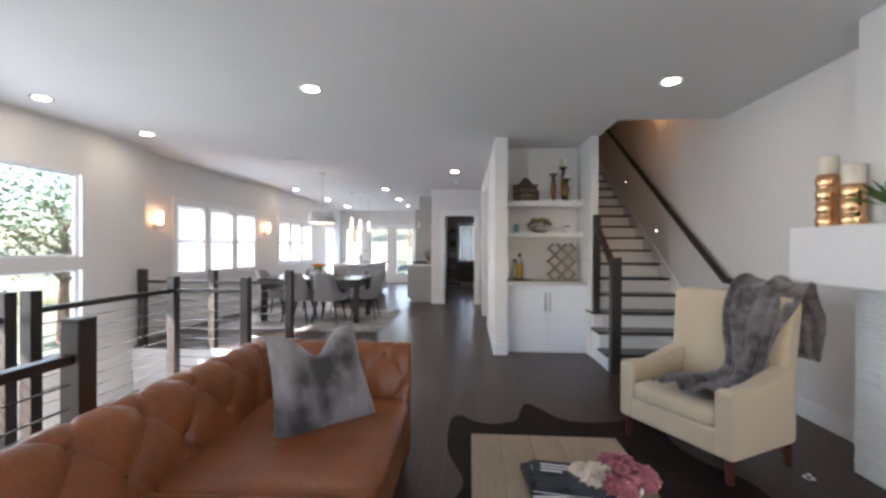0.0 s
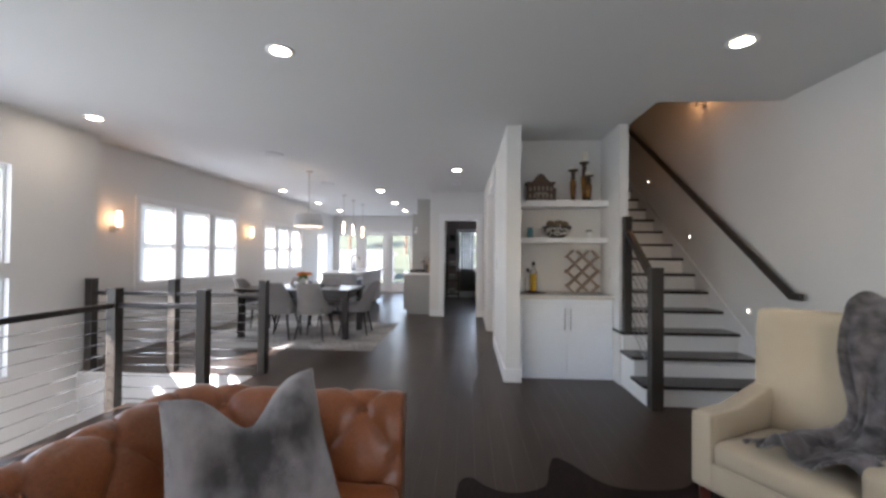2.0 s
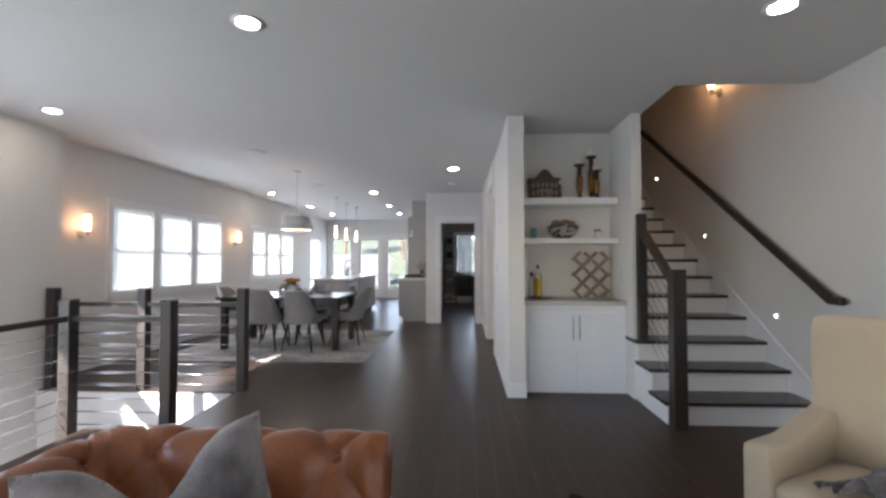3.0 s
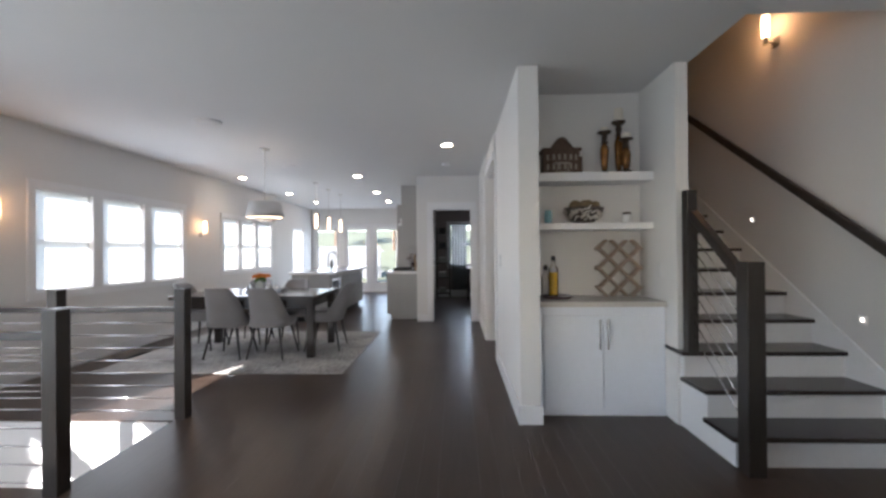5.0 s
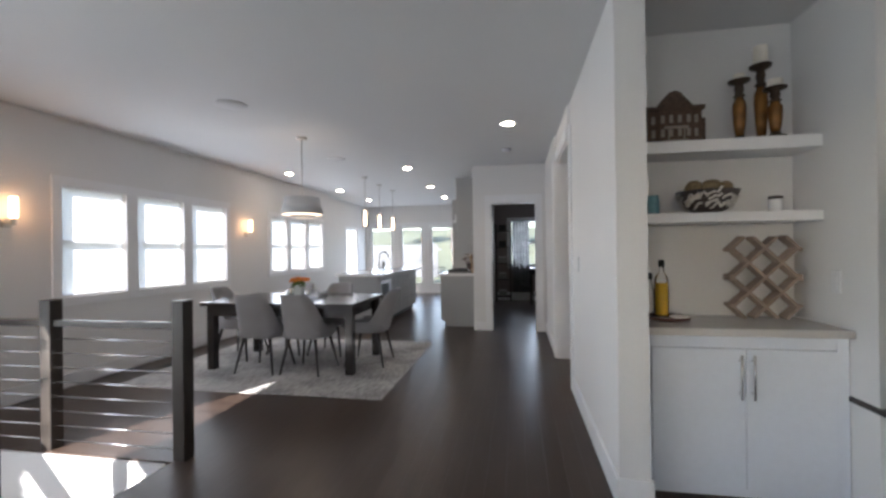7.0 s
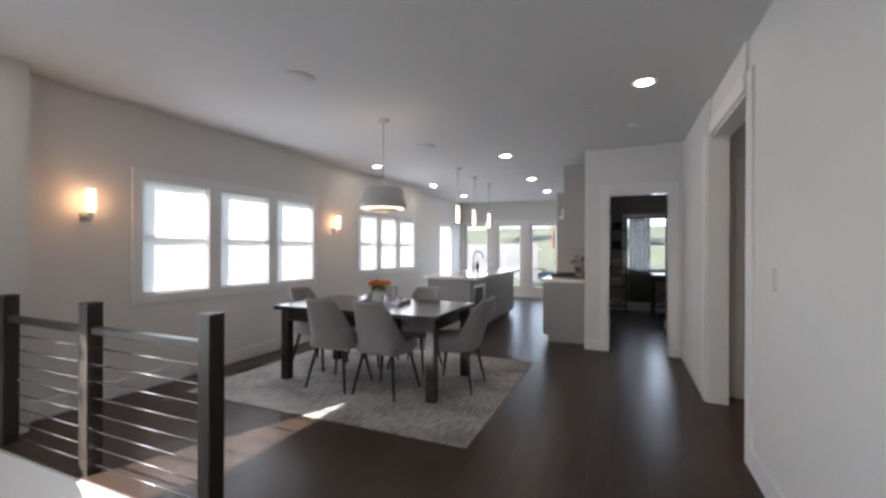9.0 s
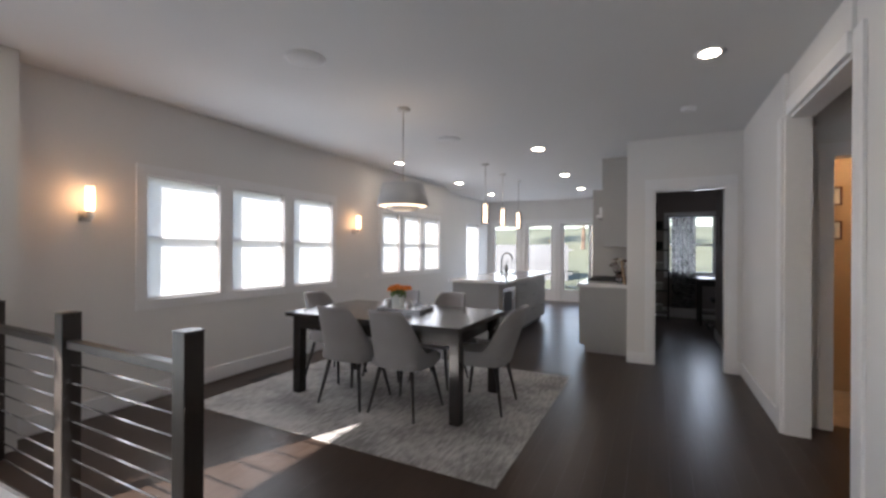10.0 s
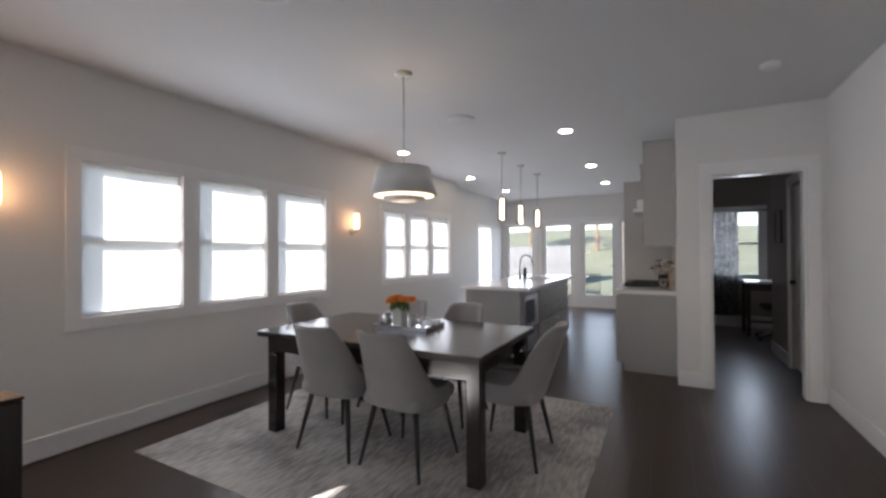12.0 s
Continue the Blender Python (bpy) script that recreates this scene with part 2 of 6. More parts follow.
struct("wall_east", bm_of([(XR, -2.8, 0, XR + 0.15, 10.1, 5.2)]), WALL, "plain warm white wall rising beside the staircase", "wall")
struct("wall_stair_top", bm_of([(1.79, 9.2, 2.4, XR, 9.35, 5.2), (1.6, 4.50, H + 0.25, XR, 4.64, 5.2), (1.55, 4.64, H + 0.25, 1.70, 9.2, 5.2)]), WALL, "white upper walls around the stairwell", "wall")
# Unseen front openings; the first is added only to light the stairwell.
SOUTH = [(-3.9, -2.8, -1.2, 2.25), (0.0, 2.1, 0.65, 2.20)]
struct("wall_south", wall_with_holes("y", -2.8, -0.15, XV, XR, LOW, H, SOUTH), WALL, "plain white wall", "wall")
struct("wall_stairwell", bm_of([(XV, 5.30, LOW, -2.0, 5.46, -0.3), (-2.12, 4.40, LOW, -2.0, 5.30, -0.3), (-2.78, -2.8, LOW, -2.66, 4.28, -0.3), (-2.78, 4.28, LOW, -2.0, 4.40, -0.3), (XV, 5.28, -0.3, -2.14, 5.30, -0.014)]), WALL, "white painted wall inside the stairwell", "wall")

# ---- windows, doors, trim ----
def window(name, x, y0, y1, z0, z1, shade=True, depth=0.10, mid=True, label="", trim=0.07):
    """A single-hung window in the wall whose inner face is at x; the room lies to +x."""
    w = thing(name, (x, (y0 + y1) / 2, z0), label or "white framed single-hung window behind a white roller shade", "window", "", 0, "structure")
    hw, h, d = (y1 - y0) / 2, z1 - z0, depth
    f = 0.024
    part("window_frame", bm_of([(-d, -hw, 0, -0.056, -hw + f, h), (-d, hw - f, 0, -0.056, hw, h), (-d, -hw + f, 0, -0.056, hw - f, f), (-d, -hw + f, h - f, -0.056, hw - f, h)], 0.003), TRIM, w)
    if mid:
        part("sash_rail", bm_of([(-0.098, -hw + f, h * 0.48, -0.062, hw - f, h * 0.52)], 0.003), TRIM, w)
        lo = [(f, h * 0.48), (h * 0.52, h - f)]
    else:
        lo = [(f, h - f)]
    for a, b in lo:
        p = part("pane", bm_of([(-0.084, -hw + f, a, -0.080, hw - f, b)]), PANE, w)
        p.visible_shadow = False
    if shade:
        part("roller_shade", bm_of([(-0.042, -hw + 0.003, 0.022, -0.040, hw - 0.003, h - 0.003)]), SHADE, w, "translucent white roller shade pulled down")
        part("shade_hem_bar", bm_of([(-0.047, -hw + 0.003, 0.010, -0.034, hw - 0.003, 0.022)], 0.003), TRIM, w)
    return w




def casing_group(name, x, y0, y1, z0, z1, mullions, wide=0.085, sill=True):
    """Flat painted casing boards round a bank of windows."""
    c = thing(name, (x, y0, z0), "flat white painted casing boards round windows", "window trim", "", 0, "structure")
    L, h, t = y1 - y0, z1 - z0, 0.018
    part("head_board", bm_of([(0, -wide, h, t, L + wide, h + wide + 0.01)], 0.002), TRIM, c)
    part("side_board", bm_of([(0, -wide, 0, t, 0, h)], 0.002), TRIM, c)
    part("side_board", bm_of([(0, L, 0, t, L + wide, h)], 0.002), TRIM, c)
    for a, b in mullions:
        part("mullion_board", bm_of([(0, a - y0, 0, t, b - y0, h)], 0.002), TRIM, c)
    part("apron_board", bm_of([(0, -wide, -wide, t, L + wide, 0)], 0.002), TRIM, c)
    return c


k = 0
for bank in (WIN_A, WIN_B):
    for y0, y1, z0, z1 in bank:
        k += 1
        window("window_%d" % k, XW, y0, y1, z0, z1)
    casing_group("trim", XW, bank[0][0], bank[2][1], bank[0][2], bank[0][3], [(bank[0][1], bank[1][0]), (bank[1][1], bank[2][0])])
for y0, y1, z0, z1 in BIG:
    k += 1
    window("window_%d" % k, XV, y0, y1, z0, z1, False, 0.10, False, "tall white framed picture window over the stairwell")
k += 1
window("window_%d" % k, -4.55, *SIDE[0], True, 0.10, False, "narrow full-height glazed side window")


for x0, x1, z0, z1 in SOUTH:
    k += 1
    w = thing("window_%d" % k, ((x0 + x1) / 2, -2.8, z0), "wide white framed front window, unseen, added for daylight", "window", "", 0, "structure")
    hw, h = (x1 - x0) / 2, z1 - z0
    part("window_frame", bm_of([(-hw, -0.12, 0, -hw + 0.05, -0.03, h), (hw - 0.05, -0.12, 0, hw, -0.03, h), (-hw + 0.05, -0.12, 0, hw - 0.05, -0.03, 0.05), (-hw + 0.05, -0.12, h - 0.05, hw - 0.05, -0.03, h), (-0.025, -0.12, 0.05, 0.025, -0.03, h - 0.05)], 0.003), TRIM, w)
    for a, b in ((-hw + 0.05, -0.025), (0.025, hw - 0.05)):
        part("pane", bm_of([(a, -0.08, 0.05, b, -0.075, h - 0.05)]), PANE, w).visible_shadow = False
    # The panel in the added low opening is stronger, to brighten the stairwell.
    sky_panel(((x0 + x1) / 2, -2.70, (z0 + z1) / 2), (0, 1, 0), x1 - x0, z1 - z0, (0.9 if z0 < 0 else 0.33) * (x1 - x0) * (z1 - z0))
for y0, y1, z0, z1 in WIN_A + WIN_B:
    sky_panel((XW + 0.03, (y0 + y1) / 2, (z0 + z1) / 2), (1, 0, 0), y1 - y0 - 0.04, z1 - z0 - 0.04, 0.95)
for y0, y1, z0, z1 in BIG:
    sky_panel((XV - 0.06, (y0 + y1) / 2, (z0 + z1) / 2), (1, 0, 0), y1 - y0, z1 - z0, 1.05 * (y1 - y0))
for a, b in DOORS:
    sky_panel(((a + b) / 2, YF - 0.02, 1.1), (0, -1, 0), b - a, 1.6, 1.5)


def garden_door(name, x0, x1):
    d = thing(name, ((x0 + x1) / 2, YF, 0.02), "white full-lite glazed garden door, closed", "door", "", 0, "structure")
    hw, z0, z1 = (x1 - x0) / 2, 0.28, 1.95
    W = hw + 0.075
    part("door_leaf", bm_of([(-W, 0.03, 0, -hw, 0.075, 2.02), (hw, 0.03, 0, W, 0.075, 2.02), (-hw, 0.03, 0, hw, 0.075, z0), (-hw, 0.03, z1, hw, 0.075, 2.02)], 0.003), TRIM, d)
    part("pane", bm_of([(-hw, 0.05, z0, hw, 0.055, z1)]), PANE, d).visible_shadow = False
    c = part("door_casing", bm_of([(-W - 0.085, -0.018, -0.02, -W, 0, 2.03), (W, -0.018, -0.02, W + 0.085, 0, 2.03), (-W - 0.085, -0.018, 2.03, W + 0.085, 0, 2.13)], 0.002), TRIM, d)
    lever = part("door_handle", bm_join(bm_rod((W - 0.04, 0.03, 0.98), (W - 0.04, -0.02, 0.98), 0.012), bm_rod((W - 0.04, -0.02, 0.98), (W - 0.14, -0.02, 0.98), 0.008)), BLACK, d, "black lever handle")
    return d


for j, (a, b) in enumerate(DOORS):
    garden_door("door_%d" % (j + 1), a, b)

# study doorway, with casing, hinges and jamb
dj = thing("door_4", (0.0, 9.80, 0), "white cased doorway standing open to the study", "doorway", "", 0, "structure")
part("door_casing", bm_of([(-0.445, -0.018, 0, -0.355, 0, 2.06), (0.37, -0.018, 0, 0.46, 0, 2.06), (-0.445, -0.018, 2.06, 0.46, 0, 2.175)], 0.003), TRIM, dj)
part("jamb", bm_of([(-0.350, 0.002, 0, -0.332, 0.128, 2.057), (0.347, 0.002, 0, 0.365, 0.128, 2.057), (-0.332, 0.002, 2.039, 0.347, 0.128, 2.057)], 0.002), TRIM, dj)
for z in (0.30, 1.03, 1.80):
    part("hinge", bm_of([(-0.332, 0.05, z, -0.318, 0.11, z + 0.10)], 0.003), BLACK, dj, "black door hinge")

# cased opening to the hall
oc = thing("door_5", (XC, 7.07, 0), "wide white cased opening to the hall", "opening", "", 0, "structure")
part("door_casing", bm_of([(XB - XC - 0.018, -0.12, 0, XB - XC, 0.0, 2.34), (-0.02, 1.11, 0, 0, 1.23, 2.34)], 0.003), TRIM, oc)
part("door_casing", bm_of([(XB - XC - 0.038, 0.0, 2.34, XB - XC - 0.0205, 1.23, 2.45), (XB - XC - 0.018, -0.12, 2.34, XB - XC, 0.0, 2.45)], 0.003), TRIM, oc)
part("jamb", bm_of([(0.04, 0.0, 0, 0.20, 0.02, 2.33), (0.002, 1.09, 0, 0.16, 1.11, 2.33), (0.03, 0.02, 2.315, 0.17, 1.09, 2.339)], 0.002), TRIM, oc)


def base(name, boxes):
    return struct(name, bm_of(boxes, 0.003), TRIM, "white painted baseboard", "baseboard")


base("baseboard", [(XW, 5.52, 0, XW + 0.016, 12.33, 0.14)])
base("baseboard", [(XB - 0.016, 5.24, 0, XB, 6.95, 0.14), (XB - 0.016, 5.244, 0, XB + 0.165, 5.26, 0.14)])
base("baseboard", [(XC - 0.016, 8.30, 0, XC, 9.78, 0.14)])
base("baseboard", [(-0.64, 9.784, 0, -0.447, 9.80, 0.14), (0.462, 9.784, 0, XC - 0.02, 9.80, 0.14)])
base("baseboard", [(XR - 0.016, 2.75, 0, XR, 4.60, 0.14)])
base("baseboard", [(-4.55, YF - 0.016, 0, -4.53, YF, 0.14), (-1.68, YF - 0.016, 0, -0.66, YF, 0.14)])


# ---- railings ----
def post(parent, x, y, z0, z1, w=0.09):
    p = part("post", bm_of([(x - w / 2, y - w / 2, z0, x + w / 2, y + w / 2, z1)], 0.005), DARKWOOD, parent)
    return p


def cables(parent, a, b, n=8, low=0.05, high=0.74, r=0.0045):
    a, b = Vector(a), Vector(b)
    for j in range(n):
        z = Vector((0, 0, low + (high - low) * j / (n - 1)))
        part("cable", bm_rod(a + z, b + z, r, steps=8), STEEL, parent, "stainless steel cable", True)


def railing(label, posts, runs, top=1.0, feet=(), rail=0.845):
    """Square posts, a flat top rail and steel cables; feet gives the height on which each post stands."""
    r = thing("stair_railing", (posts[0][0], posts[0][1], 0), label, "railing", "cable railings round the stairwell")
    ox, oy = posts[0]
    for j, (x, y) in enumerate(posts):
        post(r, x - ox, y - oy, feet[j] if feet else -0.012, top, 0.086)
        part("post_cap", bm_of([(x - ox - 0.045, y - oy - 0.045, top, x - ox + 0.045, y - oy + 0.045, top + 0.008)], 0.003), DARKWOOD, r)
    for i, j in runs:
        a, b = Vector((posts[i][0] - ox, posts[i][1] - oy, 0)), Vector((posts[j][0] - ox, posts[j][1] - oy, 0))
        d = (b - a).normalized() * 0.041
        part("top_rail", bm_beam(a + d + Vector((0, 0, rail)), b - d + Vector((0, 0, rail)), 0.05, 0.042), RAILWOOD, r)
        cables(r, a + d, b - d)
    return r


railing("dark stained post railing with steel cables beside the dining area", [(-2.06, 5.36), (-3.08, 5.36), (-4.04, 5.36)], [(0, 1), (1, 2)])
railing("dark stained post railing with steel cables at the stairwell corner", [(-2.077, 4.337), (-2.865, 4.337), (-2.865, 2.90)], [(0, 1), (1, 2)], 0.985, (-0.012, -0.30, -0.30))
railing("dark stained post railing with steel cables behind the sofa", [(-1.39, 1.77), (-1.39, -0.6)], [(0, 1)])
railing("dark stained end post of the entry stair railing", [(-3.06, 2.90), (-3.06, 0.6)], [(0, 1)], 0.97, (LOW, LOW), 0.78)

# entry stairs going down from the landing
st = thing("entry_stairs", (-2.12, 4.70, 0), "white entry stairs with dark treads going down", "stairs", "", 0, "structure")
for j in range(6):
    x, z = -0.27 * j, -0.18 * (j + 1)
    part("tread", bm_of([(x - 0.29, -0.29, z - 0.03, x, 0.58, z)], 0.004), TREAD, st)
    part("riser", bm_of([(x - 0.02, -0.29, z - 0.15, x, 0.58, z - 0.03)]), TRIM, st)
part("landing", bm_of([(-2.0, -0.29, -1.29, -1.6, 0.58, -1.26)]), TREAD, st)

# main staircase
ms = thing("staircase", (1.72, 4.66, 0), "straight staircase with dark oak treads and white risers", "stairs", "", 0, "structure")
RISE, GO, NSTEP = 0.184, 0.272, 16
for j in range(NSTEP):
    x0 = 0.0 if j < 3 else 0.075
    y, z = GO * j, RISE * (j + 1)
    part("tread", bm_of([(x0 - (0.03 if j < 3 else 0), y - 0.028, z - 0.03, 1.125, y + GO + 0.01, z)], 0.006), TREAD, ms, "dark oak tread")
    part("riser", bm_of([(x0 + (0.012 if j < 3 else 0), y, z - RISE, 1.125, y + 0.016, z - 0.03)]), TRIM, ms, "white riser")
part("side_stringer", bm_of([(0, GO * j, 0, 0.012, 0.60 if j < 2 else 0.745, RISE * (j + 1) - 0.03) for j in range(1)] + [(0, GO, RISE - 0.03, 0.012, 0.745, 2 * RISE - 0.03), (0, 2 * GO, 2 * RISE - 0.03, 0.012, 0.745, 3 * RISE - 0.03), (0, 0.6, 0, 0.012, 0.745, RISE - 0.03)]), TRIM, ms, "white painted stringer")
skirt = bmesh.new()
prof = [(-0.05, 0), (-0.05, 0.26), (0.02, 0.31), (GO * NSTEP, RISE * NSTEP + 0.30), (GO * NSTEP, RISE * NSTEP - 0.1), (0.3, 0)]
fa = skirt.faces.new([skirt.verts.new((1.114, y, z)) for y, z in prof])
ex = bmesh.ops.extrude_face_region(skirt, geom=[fa])
bmesh.ops.translate(skirt, verts=[v for v in ex["geom"] if isinstance(v, bmesh.types.BMVert)], vec=(0.014, 0, 0))
part("wall_skirt", skirt, TRIM, ms, "white painted skirt board")
n1, n2 = (0.045, -0.075), (0.020, 0.495)
part("newel_post", bm_of([(n1[0] - 0.05, n1[1] - 0.05, 0, n1[0] + 0.05, n1[1] + 0.05, 1.21)], 0.006), DARKWOOD, ms)
part("newel_post", bm_of([(n2[0] - 0.037, n2[1] - 0.037, 3 * RISE, n2[0] + 0.037, n2[1] + 0.037, 1.70)], 0.006), DARKWOOD, ms)
part("hand_rail", bm_beam((n1[0], n1[1] + 0.04, 1.10), (n2[0], n2[1] - 0.04, 1.53), 0.055, 0.06), RAILWOOD, ms)
for j in range(8):
    z = 0.10 * j
    part("cable", bm_rod((n1[0], n1[1] + 0.04, 0.25 + z), (n2[0], n2[1] - 0.04, 0.68 + z), 0.0035, steps=6), STEEL, ms, "stainless steel cable", True)

# wall handrail of the staircase
hr = thing("wall_handrail", (2.79, 4.44, 0.99), "dark stained wooden handrail on the stair wall", "handrail")
SL = RISE / GO * 1.02
part("rail", bm_beam((0, 0.02, 0.0), (0, 4.2, 4.18 * SL), 0.045, 0.065, 0.012), RAILWOOD, hr)
part("rail_end", bm_of([(-0.022, -0.08, -0.03, 0.022, 0.05, 0.03)], 0.012), RAILWOOD, hr)
for y in (0.35, 1.75, 3.1):
    part("bracket", bm_join(bm_rod((0, y, y * SL - 0.03), (0.02, y, y * SL - 0.07), 0.008), bm_rod((0.02, y, y * SL - 0.07), (0.06, y, y * SL - 0.07), 0.008)), BLACK, hr, "black metal bracket")


STEPGLOW = glow("step_light_lens", (1.0, 0.88, 0.70), 2.5)


def step_light(y, z):
    s = thing("step_light", (XR, y, z), "small recessed square step light, lit", "step light", "step lights along the staircase")
    part("plate", bm_of([(-0.006, -0.03, -0.03, 0, 0.03, 0.03)], 0.002), TRIM, s)
    part("lens", bm_of([(-0.009, -0.007, -0.008, -0.006, 0.007, 0.008)]), STEPGLOW, s, "glowing lens")


for y, z in ((5.08, 0.79), (6.14, 1.55), (7.30, 2.42)):
    step_light(y, z)


# ---- lamps of the place ----
def can_light(x, y):
    c = thing("ceiling_light", (x, y, H), "recessed round ceiling downlight with white trim, lit", "ceiling light", "recessed ceiling downlights")
    part("trim_ring", bm_turned([(0.095, -0.004), (0.092, 0), (0.062, 0.0), (0.062, -0.003)], 28), TRIM, c, "", True)
    part("lens", bm_turned([(0.062, -0.006), (0.062, -0.0045)], 28), LENS, c, "glowing lens")


for x, y in ((-3.63, 3.68), (-3.61, 4.89), (-1.10, 3.60), (1.86, 3.60), (-0.02, 7.55), (-1.70, 9.70), (-1.75, 11.79), (-1.76, 13.60), (-3.81, 9.68), (-3.81, 11.84), (-3.80, 13.67)):
    can_light(x, y)


def wall_sconce(at, turn, watts=0.30):
    s = thing("wall_sconce", at, "wall sconce with frosted glass tube on a nickel arm, lit", "wall lamp", "frosted tube wall sconces", turn)
    part("back_plate", bm_of([(0, -0.04, -0.15, 0.015, 0.04, -0.07)], 0.004), NICKEL, s)
    part("arm", bm_join(bm_rod((0.01, 0, -0.11), (0.09, 0, -0.11), 0.009), bm_rod((0.09, 0, -0.13), (0.09, 0, -0.07), 0.022)), NICKEL, s)
    part("glass_shade", bm_turned([(0.026, -0.07), (0.031, -0.05), (0.031, 0.09), (0.028, 0.12)], 20, (0.09, 0, 0)), SCONCE, s, "glowing frosted glass tube", True)
    m = pose(*at, 0, 0, turn) @ Vector((0.15, 0, 0.02))
    lamp("sconce_bulb", "POINT", m, watts, (1.0, 0.47, 0.17), 0.05)


SCONCE = glow("sconce_glass", (1.0, 0.58, 0.27), 1.75)
wall_sconce((XW, 5.95, 1.70), 0)
wall_sconce((XW, 9.25, 1.71), 0)
wall_sconce((XR, 5.82, 3.16), 180, 0.6)

# ---- materials of the furniture ----
LEATHER = mat("cognac_leather", (0.27, 0.089, 0.032), 0.31, vary=0.30, grain=95, broad=5, bump=0.22, spec=0.5)
CREAM = mat("cream_linen", (0.51, 0.43, 0.31), 0.85, vary=0.08, grain=240, broad=3, bump=0.3, sheen=0.2)
GREYCLOTH = mat("grey_weave", (0.275, 0.265, 0.27), 0.85, vary=0.14, grain=220, broad=4, bump=0.3, sheen=0.2)
FUR = mat("grey_faux_fur", (0.185, 0.172, 0.178), 0.9, vary=0.72, grain=9, broad=4.5, bump=0.5, stretch=(1, 1, 0.5), sheen=0.4, island=0.12, contrast=2.2)
THROW = mat("grey_plush_throw", (0.22, 0.20, 0.21), 0.75, vary=0.62, grain=16, broad=7, bump=0.25, sheen=0.8, island=0.15, contrast=2.0)
MAHOG = mat("mahogany_leg", (0.07, 0.020, 0.014), 0.3, vary=0.3, grain=14, bump=0.1, stretch=(4, 4, 0.6))
TABLEWOOD = mat("espresso_table", (0.028, 0.023, 0.021), 0.2, vary=0.3, grain=10, bump=0.06, stretch=(0.8, 8, 8))
PALEWOOD = mat("limed_oak", (0.30, 0.235, 0.165), 0.45, vary=0.35, grain=14, bump=0.15, stretch=(7, 0.7, 4), random=0.4)
RUG = mat("grey_flatweave", (0.34, 0.325, 0.31), 0.95, vary=0.42, grain=17, broad=2.2, bump=0.9, stretch=(2.6, 0.5, 1), sheen=0.1, contrast=1.9)
HIDE = mat("dark_cowhide", (0.016, 0.009, 0.008), 0.7, vary=0.7, grain=70, broad=3, bump=0.5, stretch=(1, 0.35, 1), spec=0.15)
GOLD = mat("mercury_gold_glass", (0.90, 0.56, 0.30), 0.2, metal=1.0, vary=0.35, grain=14, broad=8, bump=0.25)
WAX = mat("candle_wax", (0.80, 0.75, 0.66), 0.5, vary=0.05, bump=0.03)
TILE = mat("white_ledger_tile", (0.72, 0.74, 0.77), 0.4, vary=0.08, grain=30, bump=0.3, random=0.5)
WHITEGLOSS = mat("white_gloss", (0.82, 0.82, 0.82), 0.15, vary=0.02, bump=0.0)
BRONZE = mat("aged_bronze", (0.06, 0.04, 0.025), 0.4, metal=0.6, vary=0.5, grain=30, bump=0.3)
AMBER = mat("amber_glaze", (0.26, 0.12, 0.03), 0.25, metal=0.5, vary=0.5, grain=18, broad=10, bump=0.15)
RUSTIC = mat("rustic_brown", (0.10, 0.065, 0.045), 0.8, vary=0.5, grain=40, bump=0.6)
BLACKLEG = mat("dark_metal_leg", (0.03, 0.027, 0.026), 0.35, metal=0.2, vary=0.2, bump=0.02)
SILVERGLASS = mat("silvered_glass", (0.55, 0.56, 0.57), 0.1, metal=0.7, vary=0.2, bump=0.05)
GREIGE = mat("weathered_lattice_wood", (0.33, 0.255, 0.205), 0.7, vary=0.35, grain=25, bump=0.3)


def soft_box(x0, y0, z0, x1, y1, z1, r=0.04, puff=0.0, cuts=6):
    """A padded block: a grid box with rounded edges whose faces swell."""
    bm = bm_of([(x0, y0, z0, x1, y1, z1)])
    bmesh.ops.subdivide_edges(bm, edges=bm.edges[:], cuts=cuts, use_grid_fill=True)
    c = Vector(((x0 + x1) / 2, (y0 + y1) / 2, (z0 + z1) / 2))
    hs = Vector((abs(x1 - x0), abs(y1 - y0), abs(z1 - z0))) / 2
    for v in bm.verts:
        p = v.co - c
        inner = Vector([max(-(hs[i] - r), min(hs[i] - r, p[i])) for i in range(3)])
        d = p - inner
        if d.length > 1e-6:
            p = inner + d.normalized() * r
        if puff:
            q = [p[i] / hs[i] for i in range(3)]
            for i in range(3):
                j, k2 = (i + 1) % 3, (i + 2) % 3
                if abs(q[i]) > 0.8:
                    p[i] += math.copysign(puff, p[i]) * max(0, 1 - q[j] ** 2) * max(0, 1 - q[k2] ** 2)
        v.co = c + p
    return bm


